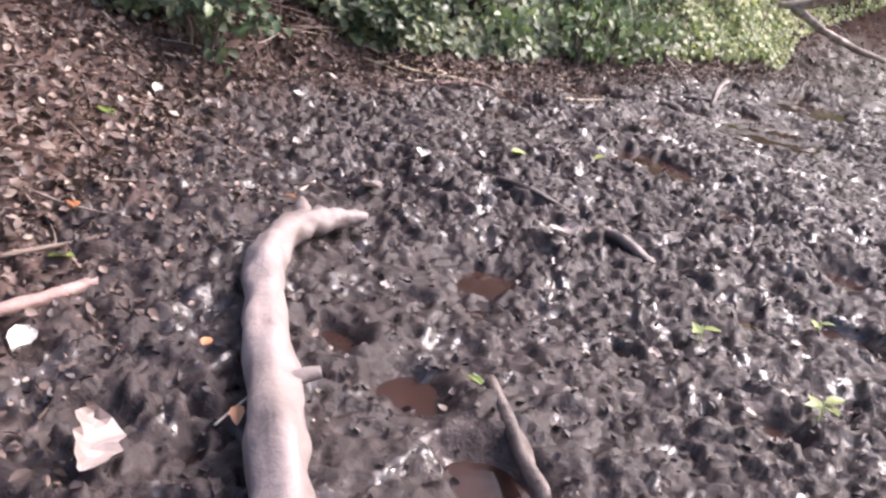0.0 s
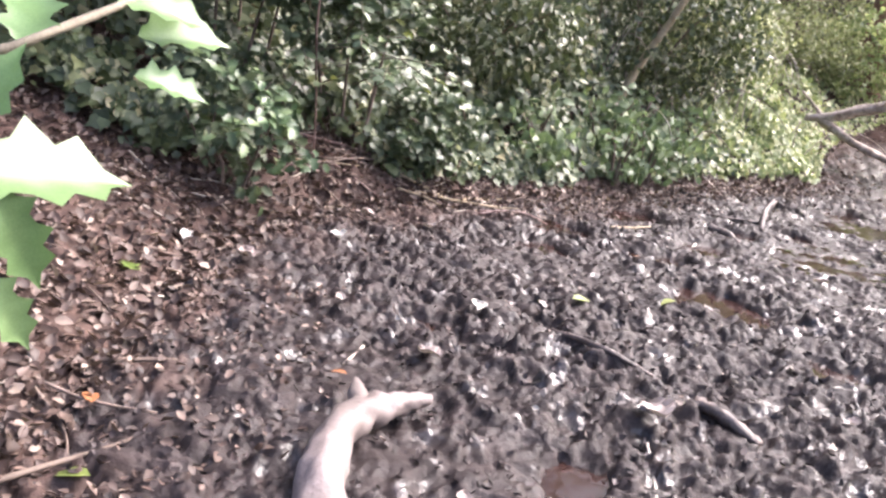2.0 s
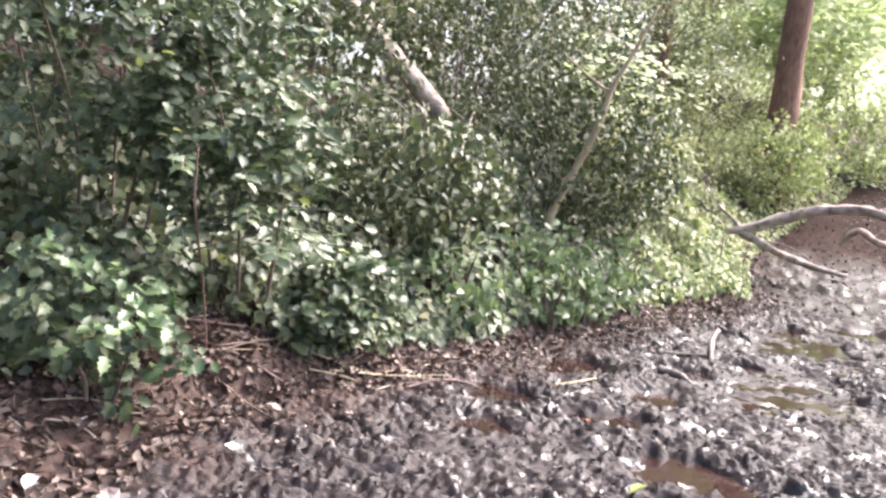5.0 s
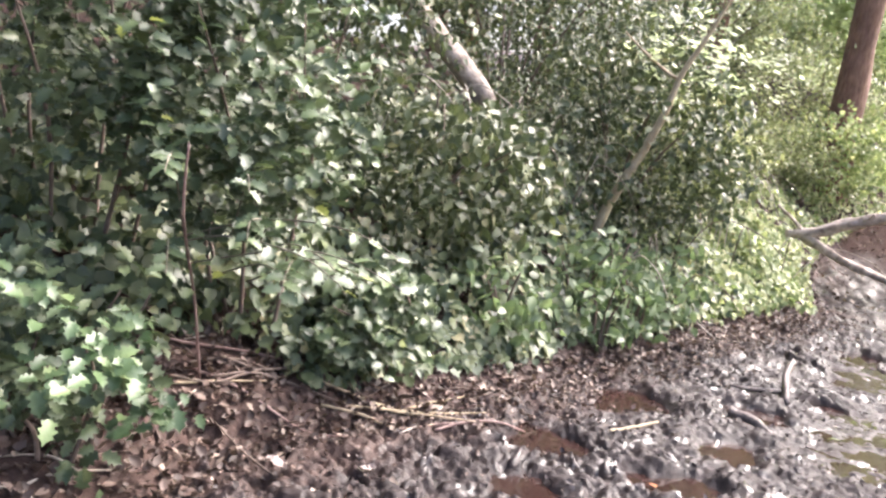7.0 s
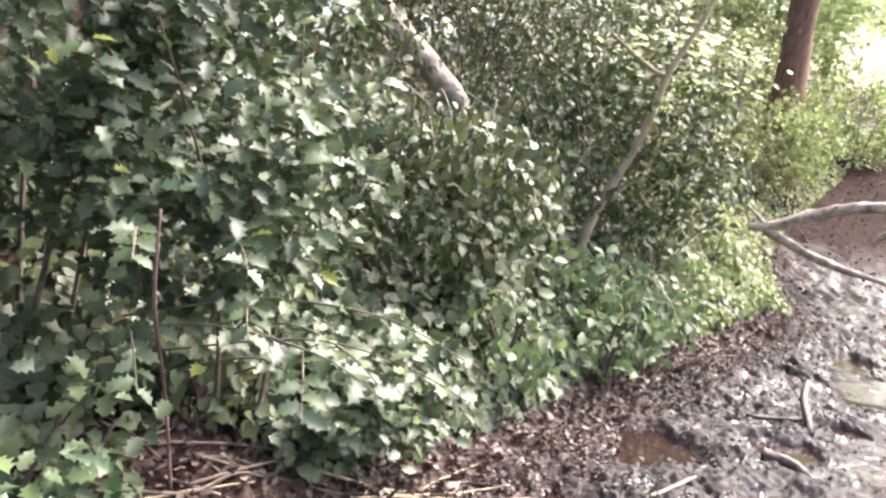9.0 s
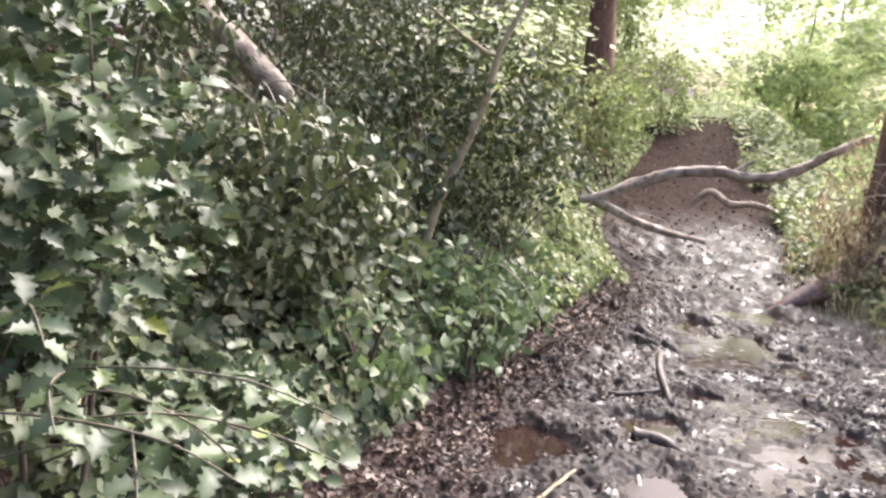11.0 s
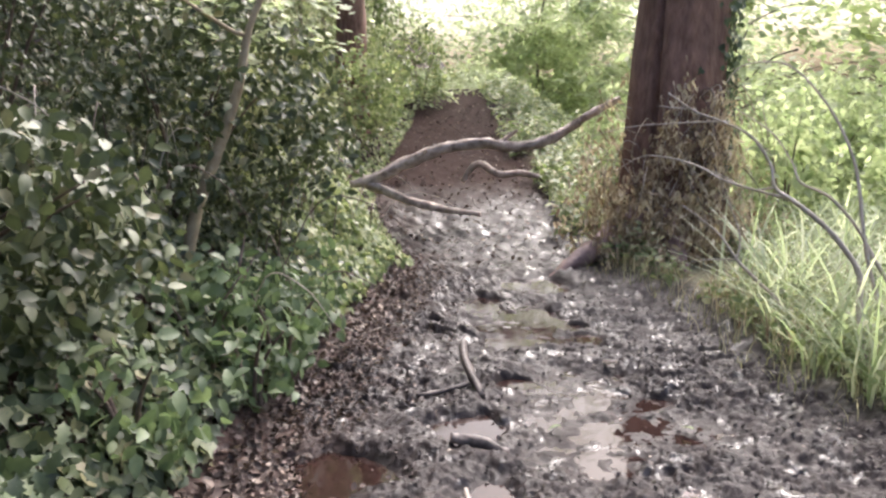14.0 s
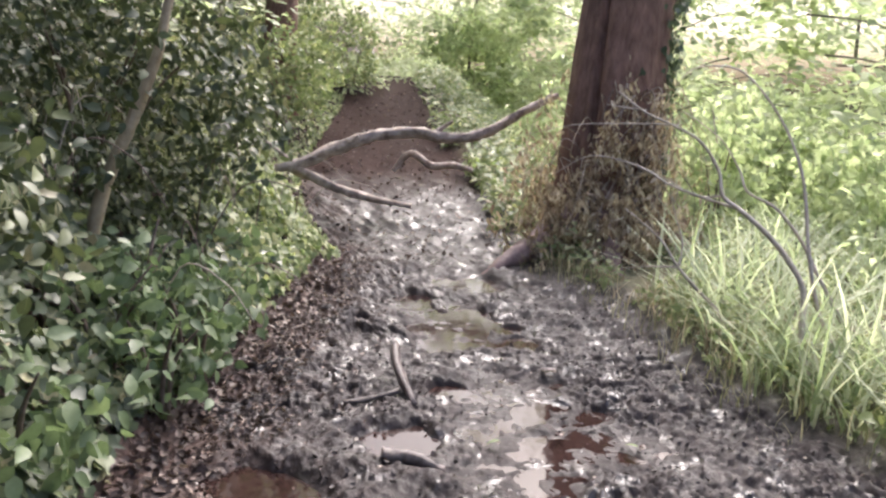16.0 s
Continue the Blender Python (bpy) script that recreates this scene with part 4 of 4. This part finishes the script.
def shoulder_weeds():
    n = 6000
    x, y = verge(-0.1, 1.4, 9.0, 20.0)(n)
    z = ground_at(x, y, False) + 0.02 + 0.4 * rng.random(n) ** 1.4
    nrm = np.stack([0.4 * rng.normal(size=n), -0.3 + 0.4 * rng.normal(size=n), np.full(n, 0.9)], 1)
    me = scatter("weeds", OVAL_SHAPE, np.stack([x, y, z], 1), frames_of(nrm, rng.uniform(0, 6.3, n)), rng.uniform(0.06, 0.15, n), IVY_LIT)
    tagged(new("weeds", me), "green weeds along the rising path", "weeds", kind="stuff")


shoulder_weeds()


def foot_weeds():
    for n, shape, mat, lo, hi, tall, label in ((3600, OVAL_SHAPE, IVY_LIT, 0.12, 2.0, 0.26, "pale green weeds round the foot of the tree"), (2600, SMALL_SHAPE, SHRUB_LIT, 0.2, 2.4, 0.5, "faded green weeds behind the dead branch")):
        x, y = verge(lo, hi, 4.6, 9.8)(n)
        z = ground_at(x, y, False) + 0.03 + tall * rng.random(n) ** 1.3 * (0.4 + 0.6 * fbm(x * 3, y * 3, 141, 2))
        nrm = np.stack([-0.1 + 0.5 * rng.normal(size=n), -0.35 + 0.5 * rng.normal(size=n), np.full(n, 0.8)], 1)
        me = scatter("weeds", shape, np.stack([x, y, z], 1), frames_of(nrm, rng.uniform(0, 6.3, n)), rng.uniform(0.03, 0.085, n), mat)
        tagged(new("weeds", me), label, "weeds", kind="stuff")
    x, y = rng.uniform(6, 22, 26000), rng.uniform(15, 34, 26000)
    d = side_of(LEFT, x, y)
    ok = (d < 0.6) & (side_of(RIGHT, x, y) > -0.6) & (y > 16.8 + 2.5 * fbm(x, y, 143, 2))
    x, y = x[ok], y[ok]
    m = len(x)
    nrm = np.stack([0.4 * rng.normal(size=m), -0.3 + 0.4 * rng.normal(size=m), np.full(m, 0.8)], 1)
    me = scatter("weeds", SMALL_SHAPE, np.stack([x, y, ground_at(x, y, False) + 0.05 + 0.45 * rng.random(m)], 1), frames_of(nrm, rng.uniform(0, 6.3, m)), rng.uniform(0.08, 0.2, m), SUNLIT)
    tagged(new("weeds", me), "sunlit green weeds closing over the path's rise", "weeds", kind="stuff")


foot_weeds()


# ---- trees of the distance ----
def tree(x, y, tall, r, n, size, low, trunk_r, label, mat=None):
    base = float(ground_at(x, y, False)[0])
    root = new("tree")
    root.location = (x, y, base)
    tagged(root, label, "tree", "trees of the wood")
    s = rng.normal(size=2) * 0.4
    part("trunk", mesh_of("trunk", *tube([(0, 0, -0.4), (0.1 * s[0], 0.1 * s[1], 0.4), (0.4 * s[0], 0.4 * s[1], tall * 0.4), (s[0], s[1], tall * 0.9)], [trunk_r * 1.4, trunk_r, trunk_r * 0.8, trunk_r * 0.25], 12, 0.2, x), BARK if trunk_r > 0.1 else GREY_BARK), root)
    for k in range(5):
        a, z = rng.uniform(0, 6.3), tall * rng.uniform(max(0.25, low / tall + 0.1), 0.8)
        stick("limb", [(0.3 * s[0], 0.3 * s[1], z), (0.5 * r * math.cos(a), 0.5 * r * math.sin(a), z + 0.1 * tall), (0.9 * r * math.cos(a), 0.9 * r * math.sin(a), z + 0.12 * tall)], [trunk_r * 0.35, trunk_r * 0.2, 0.02], BARK if trunk_r > 0.1 else GREY_BARK, root, sides=6, seed=k)
    P = []
    clumps = 26
    for k in range(clumps):
        a, q = rng.uniform(0, 6.3), math.sqrt(rng.random())
        c = (r * q * math.cos(a), r * q * math.sin(a), low + (tall - low) * rng.random() ** 1.4)
        P.append(cloud(n // clumps, c, (r * 0.42, r * 0.42, r * 0.2), 0.2, 10, 0.3)[0])
    P = np.concatenate(P)
    m = len(P)
    nrm = np.stack([0.35 * rng.normal(size=m), -0.2 + 0.35 * rng.normal(size=m), np.full(m, 0.9)], 1)
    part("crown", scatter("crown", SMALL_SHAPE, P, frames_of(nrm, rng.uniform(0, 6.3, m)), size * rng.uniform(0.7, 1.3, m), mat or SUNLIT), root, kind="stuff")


# crowns take the bleached leaf colour, so part of their brightness is painted
LIT = "sunlit green tree with layered leaves behind the path"
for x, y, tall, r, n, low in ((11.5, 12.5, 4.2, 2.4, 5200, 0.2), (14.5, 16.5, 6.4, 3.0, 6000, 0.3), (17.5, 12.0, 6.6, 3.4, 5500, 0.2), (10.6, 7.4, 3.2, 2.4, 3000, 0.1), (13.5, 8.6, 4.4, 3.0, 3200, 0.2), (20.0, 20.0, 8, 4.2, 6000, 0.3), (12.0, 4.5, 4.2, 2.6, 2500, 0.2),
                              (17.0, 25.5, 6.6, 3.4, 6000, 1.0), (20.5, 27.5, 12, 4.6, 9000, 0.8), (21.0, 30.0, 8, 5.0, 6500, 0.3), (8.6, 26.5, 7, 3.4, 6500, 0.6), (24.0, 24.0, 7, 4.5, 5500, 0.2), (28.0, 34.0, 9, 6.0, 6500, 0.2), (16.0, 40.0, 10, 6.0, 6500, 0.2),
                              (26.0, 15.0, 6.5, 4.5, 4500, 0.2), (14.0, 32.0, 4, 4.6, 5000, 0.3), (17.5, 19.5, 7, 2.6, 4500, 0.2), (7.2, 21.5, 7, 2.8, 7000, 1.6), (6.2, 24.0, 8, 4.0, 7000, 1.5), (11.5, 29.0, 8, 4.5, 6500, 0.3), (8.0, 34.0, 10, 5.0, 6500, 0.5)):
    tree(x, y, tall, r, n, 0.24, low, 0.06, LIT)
for x, y, r, tall, n in ((7.6, 7.0, 0.9, 1.3, 2200), (8.7, 9.2, 1.1, 1.8, 2600), (7.6, 10.6, 0.9, 1.3, 2200), (9.4, 5.6, 1.1, 1.6, 2400), (7.0, 5.0, 0.8, 0.9, 1600), (9.0, 12.6, 1.0, 1.5, 2400), (6.7, 8.3, 0.55, 1.5, 1400)):
    shrub(x, y, r, tall, n, 0.11, SUNLIT, OVAL_SHAPE, "bright green leafy bush beyond the verge", "bush", 3, (0.0, 0.0))
shrub(16.3, 24.2, 1.8, 3.2, 2600, 0.2, SUNLIT, OVAL_SHAPE, "bright green leafy bush at the edge of the clearing", "bush", 3, (0.0, 0.0))
for x, y, r, tall in ((-2.3, 11.2, 1.5, 3.0), (-4.4, 8.8, 1.4, 2.2), (-3.4, 9.8, 1.3, 2.8), (-0.8, 12.2, 1.3, 2.8)):
    shrub(x, y, r, tall, 2600, 0.1, SHRUB, OVAL_SHAPE, "tall green shrub high on the wooded bank", "shrub", 4, (0.0, 0.0))
tree(5.15, 15.75, 8, 2.4, 3500, 0.11, 4.6, 0.29, "brown-trunked tree standing above the ivy bank")
tree(3.2, 17.5, 9, 2.4, 3500, 0.11, 4.2, 0.22, "brown-trunked tree standing above the ivy bank")
for x, y, r, tall in ((4.75, 14.9, 0.9, 1.5), (5.5, 16.0, 0.9, 1.6), (6.6, 18.2, 0.8, 2.4), (8.2, 18.6, 0.8, 1.6)):
    shrub(x, y, r, tall, 1900, 0.08, IVY_LIT, IVY_SHAPE, "ivy-clad stump beside the path's rise", "shrub", 4, (0.0, 0.0))
for x, y in ((0.8, 14.8), (2.4, 17.4), (3.6, 20.0), (5.2, 22.6)):
    tree(x, y, 6.5, 2.0, 5200, 0.12, 0.3, 0.07, "young leafy tree among the shrubs of the bank", SHRUB_LIT)
# unseen trees added only to keep light off the left bank
for x, y, tall in ((-4.2, 7.6, 10.0), (-3.2, 10.6, 10.5)):
    tree(x, y, tall, 2.9, 5200, 0.17, 4.6, 0.16, "unseen tall tree added so that its crown shades the bank", SHRUB)
for x, y in ((-1.4, 14.6), (1.6, 18.5), (-5.0, 13.0), (-4.5, 8.0), (-2.0, 16.0), (-6.5, 4.0), (-6.0, -2.0), (0.0, 21.0)):
    tree(x, y, 9, 3.0, 6500, 0.14, 1.0, 0.2, "shaded tree standing on the wooded bank", SHRUB)


# ---- litter and small things ----
def litter_stuff():
    a = np.concatenate([along_line(LEFT, 14000, 0.3, 5.4, -0.15, 2.2, 0.9), along_line(LEFT, 6500, 5.2, 9.5, -0.35, 0.6, 0.5)])
    b = np.concatenate([along_line(LEFT, 900, 0.5, 9.5, -0.7, 0.1, 0.3), along_line(LEFT, 700, 0.5, 3.4, -0.6, 0.1, 0.3)])
    c = along_line(LEFT, 1600, 9.0, 14.0, -0.1, 1.0, 0.5)
    p = np.concatenate([a, b, c])
    x, y = p[:, 0], p[:, 1]
    z = ground_at(x, y) + 0.008 + 0.02 * rng.random(len(x))
    nrm = np.stack([0.6 * rng.normal(size=len(x)), 0.6 * rng.normal(size=len(x)), np.ones(len(x))], 1)
    size = rng.uniform(0.018, 0.058, len(x)) * np.where(p[:, 2] < -0.1, 0.7, 1.0)
    for k, shape in enumerate((DEAD_SHAPE, CRUMB_SHAPE, OVAL_SHAPE)):
        s = slice(k, None, 3)
        me = scatter("leaf_litter", shape, np.stack([x, y, z], 1)[s], frames_of(nrm[s], rng.uniform(0, 6.3, len(x[s]))), size[s], LITTER)
        tagged(new("leaf_litter", me), "brown fallen leaves covering the foot of the bank", "leaf litter", kind="stuff")


litter_stuff()


def path_litter():
    n = 3500
    x, y = rng.uniform(2.0, 9.5, n), rng.uniform(9.2, 18.0, n)
    ok = (side_of(LEFT, x, y) < 0.3) & (side_of(RIGHT, x, y) > -0.3)
    x, y = x[ok], y[ok]
    n = len(x)
    nrm = np.stack([0.5 * rng.normal(size=n), 0.5 * rng.normal(size=n), np.ones(n)], 1)
    me = scatter("leaf_litter", DEAD_SHAPE, np.stack([x, y, ground_at(x, y) + 0.012], 1), frames_of(nrm, rng.uniform(0, 6.3, n)), rng.uniform(0.025, 0.065, n), LITTER)
    tagged(new("leaf_litter", me), "brown leaf bits on the path's rise", "leaf litter", kind="stuff")


path_litter()


def mud_flakes():
    n = 76000
    x = rng.uniform(-1.4, 8.4, n)
    y = -0.4 + 16.4 * rng.random(n) ** 1.3
    ok = (side_of(LEFT, x, y) < 0.05) & (side_of(RIGHT, x, y) > -0.3 * rng.random(n))
    x, y = x[ok], y[ok]
    z = ground_at(x, y)
    ok = (z > -0.055) & (y < 11.8)
    x, y, z = x[ok], y[ok], z[ok]
    n = len(x)
    nrm = np.stack([0.5 * rng.normal(size=n), 0.5 * rng.normal(size=n), np.ones(n)], 1)
    me = scatter("mud_crumbs", CRUMB_SHAPE, np.stack([x, y, z + 0.002], 1), frames_of(nrm, rng.uniform(0, 6.3, n)), rng.uniform(0.012, 0.042, n) * (0.85 - 0.02 * np.clip(y - 4, 0, 12)), MUD_FLAKE)
    tagged(new("mud_crumbs", me), "small wet mud crumbs and sodden leaf bits", "mud", kind="stuff")


mud_flakes()


def litter_twigs():
    for k in range(110):
        q = along_line(LEFT, 1, 1.2, 8.5, -0.15, 1.2, 0.8)[0]
        a, s = rng.uniform(0, 6.3), rng.uniform(0.12, 0.4)
        x, y = q[0], q[1]
        pts = []
        for t in (-0.5, 0.0, 0.5):
            px, py = x + t * s * math.cos(a) + 0.02 * rng.normal(), y + t * s * math.sin(a) + 0.02 * rng.normal()
            pts.append((px, py, gz(px, py) + 0.012))
        tw = stick("twig", pts, [0.005, 0.005, 0.003], TWIG if k % 3 else PALE_TWIG, None, "thin dry twig lying on the leaf litter", 5, 0.2, k)
        tagged(tw, category="twig", group="twigs on the bank")


litter_twigs()


def long_twigs():
    """Longer dead twigs under the holly, along the mud's edge, and one upright reddish stem."""
    r = np.random.default_rng(33)
    for k in range(16):
        t, s = r.random(), r.uniform(0.35, 0.8)
        x, y, a = -1.65 + 1.35 * t, 4.75 + 0.85 * t + 0.14 * r.normal(), 0.45 + 0.35 * r.normal()
        pts = []
        for u in (-0.5, -0.15, 0.2, 0.5):
            px, py = x + u * s * math.cos(a) + 0.015 * r.normal(), y + u * s * math.sin(a) + 0.015 * r.normal()
            pts.append((px, py, gz(px, py) + 0.018))
        tw = stick("twig", pts, [0.007, 0.008, 0.006, 0.003], (TAN_BARK, TWIG, ROOT_BARK)[k % 3], None, "long dead twig lying under the holly", 6, 0.3, k)
        tagged(tw, category="twig", group="twigs on the bank")
    st = stick("bare_stem", [(-1.62, 4.85, gz(-1.62, 4.85) - 0.03), (-1.58, 4.62, 0.6), (-1.53, 4.33, 0.98), (-1.51, 4.28, 1.24)], [0.007, 0.006, 0.006, 0.004], ROOT_BARK, None, "upright reddish bare stem among the holly", 6, 0.2, 3)
    tagged(st, category="stem")


long_twigs()


def curled_leaf(seed):
    """A broad dry leaf, its rim wavy and its sides curled up."""
    r = np.random.default_rng(seed)
    V, F = [], []
    for i in range(10):
        t = i / 9
        w = 0.40 * math.sin(math.pi * min(1.0, 0.04 + 0.96 * t)) ** 0.65 * (1 + 0.16 * r.normal())
        for j in range(5):
            u = (j - 2) / 2
            V.append((u * w + 0.04 * math.sin(3 * t), t - 0.5 + 0.05 * abs(u), 0.16 * u * u + 0.10 * math.sin(4 * t + seed) + 0.03 * r.normal()))
    for i in range(9):
        for j in range(4):
            a = i * 5 + j
            F.append((a, a + 1, a + 6, a + 5))
    return np.array(V), F


def fallen_leaf(x, y, size, mat, shape, label, turn=0.0, tilt=0.2):
    me = mesh_of("fallen_leaf", *shape, mat, False)
    ob = new("fallen_leaf", me)
    ob.matrix_basis = Matrix.Translation((x, y, gz(x, y) + 0.034 + 0.25 * size * tilt)) @ pose(0, 0, 0, math.degrees(tilt) * 0.6, math.degrees(tilt), turn) @ Matrix.Scale(size, 4)
    tagged(ob, label, "leaf", "fallen leaves on the mud")


PALE, FRESH, RUST = "pale dry leaf lying on the dark mud", "yellow-green leaf lying on the dark mud", "rust-brown leaf lying on the dark mud"
for x, y, s, kind, turn in ((-0.53, 2.9, 0.10, "p", 60), (-0.42, 3.44, 0.09, "p", 10), (-1.44, 3.46, 0.12, "p", 40), (0.25, 2.78, 0.13, "p", 200), (-0.02, 3.74, 0.10, "g", 300), (-0.29, 3.62, 0.06, "p", 20), (-1.16, 4.5, 0.09, "p", 90),
                            (-0.83, 4.7, 0.08, "p", 120), (-1.2, 4.05, 0.08, "p", 200), (0.49, 4.07, 0.10, "g", 130), (0.7, 4.2, 0.08, "p", 70), (-0.69, 1.13, 0.14, "d", 30), (-1.17, 1.87, 0.09, "g", 100), (-1.05, 1.45, 0.08, "p", 10),
                            (-1.15, 1.3, 0.08, "p", 300), (-1.32, 2.11, 0.08, "r", 40), (-0.62, 1.5, 0.05, "r", 0), (-0.75, 2.6, 0.06, "r", 80), (-0.53, 2.5, 0.04, "p", 140), (-0.47, 1.35, 0.06, "r", 200), (2.41, 6.5, 0.10, "p", 10),
                            (1.6, 6.0, 0.07, "g", 70), (2.1, 5.6, 0.07, "g", 10), (1.5, 5.1, 0.09, "p", 80), (1.9, 5.9, 0.06, "p", 150), (-0.15, 3.6, 0.05, "p", 50), (0.05, 1.62, 0.06, "g", 40), (1.05, 2.35, 0.06, "p", 100),
                            (0.75, 1.75, 0.05, "p", 100), (0.55, 2.1, 0.05, "p", 10), (-0.3, 2.15, 0.05, "p", 10), (1.0, 3.1, 0.05, "p", 300), (-0.95, 3.2, 0.05, "p", 30), (-1.7, 3.0, 0.09, "y", 70), (-1.75, 3.5, 0.08, "p", 10), (0.4, 5.0, 0.07, "r", 20)):
    mat, shape, label = {"d": (PALE_LEAF, DEAD_SHAPE, "large curled beige leaf lying on the mud"), "p": (PALE_LEAF, DEAD_SHAPE, PALE), "g": (GREEN_LEAF, OVAL_SHAPE, FRESH), "y": (GREEN_LEAF, LOBED_SHAPE, FRESH), "r": (RUST_LEAF, OVAL_SHAPE, RUST)}[kind]
    if kind in "pd":
        shape = curled_leaf(int(turn + 100 * s))
    fallen_leaf(x, y, s, mat, shape, label, turn, 0.15 + 0.45 * (s > 0.135))


def mud_stick(pts, rad, mat, label):
    q = [(x, y, gz(x, y) + z - 0.008) for x, y, z in pts]
    tagged(stick("stick", q, rad, mat, None, label, 9, 0.7, int(abs(pts[0][0]) * 100)), category="stick", group="sticks in the mud")


for pts, rad, mat in (([(0.42, 2.99, 0.02), (0.51, 2.92, 0.03), (0.63, 2.87, 0.02)], [0.022, 0.026, 0.02], MUDDY), ([(0.07, 1.72, 0.02), (0.16, 1.51, 0.03), (0.23, 1.33, 0.02)], [0.012, 0.02, 0.02], MUDDY),
                      ([(0.98, 6.07, 0.0), (0.83, 5.66, 0.005), (0.66, 5.24, 0.0)], [0.016, 0.015, 0.01], PALE_TWIG), ([(0.26, 5.53, 0.02), (0.4, 5.66, 0.025), (0.55, 5.78, 0.02)], [0.006, 0.009, 0.007], TAN_BARK),
                      ([(1.66, 6.98, 0.16), (1.56, 6.8, 0.12), (1.5, 6.55, 0.02)], [0.022, 0.024, 0.02], MUDDY), ([(1.2, 6.76, 0.02), (1.35, 6.7, 0.03), (1.5, 6.68, 0.03)], [0.012, 0.014, 0.012], MUDDY), ([(1.02, 6.12, 0.03), (1.12, 6.02, 0.03), (1.2, 5.9, 0.0)], [0.03, 0.03, 0.02], MUDDY),
                      ([(0.23, 2.68, 0.02), (0.24, 2.5, 0.01), (0.22, 2.3, 0.02)], [0.005, 0.006, 0.004], PALE_TWIG), ([(-0.78, 2.95, 0.02), (-0.8, 2.75, 0.02)], [0.006, 0.004], PALE_TWIG), ([(-1.5, 2.35, 0.02), (-1.25, 2.45, 0.02)], [0.008, 0.006], TWIG),
                      ([(-1.35, 1.75, 0.02), (-1.15, 2.05, 0.02)], [0.008, 0.006], TWIG), ([(-0.5, 1.3, 0.02), (-0.42, 1.5, 0.1)], [0.003, 0.003], PALE_TWIG), ([(-0.1, 3.4, 0.02), (0.1, 3.25, 0.02), (0.3, 3.2, 0.01)], [0.01, 0.012, 0.008], MUDDY)):
    mud_stick(pts, rad, mat, "bare stick lying half sunk in the wet mud" if mat is not MUDDY else "mud-coated dark stick lying in the wet mud")


def sprout(x, y, n, size, label):
    root = new("seedling")
    root.location = (x, y, gz(x, y))
    tagged(root, label, "plant")
    me = mesh_of("leaf", *OVAL_SHAPE, GREEN_LEAF, False)
    stick("stem", [(0, 0, -0.02), (0.005, 0, 0.03), (0.0, 0.01, 0.06)], [0.003, 0.003, 0.002], GRASS, root, sides=5)
    for k in range(n):
        leaf = part("leaf", me, root)
        leaf.matrix_basis = Matrix.Translation((0, 0, 0.03 + 0.01 * k)) @ pose(0, 0, 0, 25, 0, 360 / n * k + 20) @ Matrix.Scale(size, 4)


sprout(1.01, 1.97, 4, 0.065, "small bright green seedling standing in the mud")
sprout(0.72, 2.3, 3, 0.06, "small pale green seedling standing in the mud")
sprout(1.2, 2.6, 3, 0.05, "small pale green seedling standing in the mud")


# ---- the verge and the bank beside and behind the start ----
grass(500, verge(0.1, 1.3, 4.0, 6.6), (0.2, 0.46), 1.7, "pale grass blades flopping over the mud's edge", GRASS)
grass(1500, verge(0.15, 4.0, -4.0, 3.2), (0.15, 0.45), 1.3, "pale grass on the verge beside the start", GRASS)


def start_litter():
    p = along_line(LEFT, 5000, -4.0, 0.6, -0.1, 3.0, 0.5)
    x, y = p[:, 0], p[:, 1]
    nrm = np.stack([0.6 * rng.normal(size=len(x)), 0.6 * rng.normal(size=len(x)), np.ones(len(x))], 1)
    me = scatter("leaf_litter", DEAD_SHAPE, np.stack([x, y, ground_at(x, y) + 0.014], 1), frames_of(nrm, rng.uniform(0, 6.3, len(x))), rng.uniform(0.03, 0.07, len(x)), LITTER)
    tagged(new("leaf_litter", me), "brown fallen leaves on the bank beside the start", "leaf litter", kind="stuff")


start_litter()
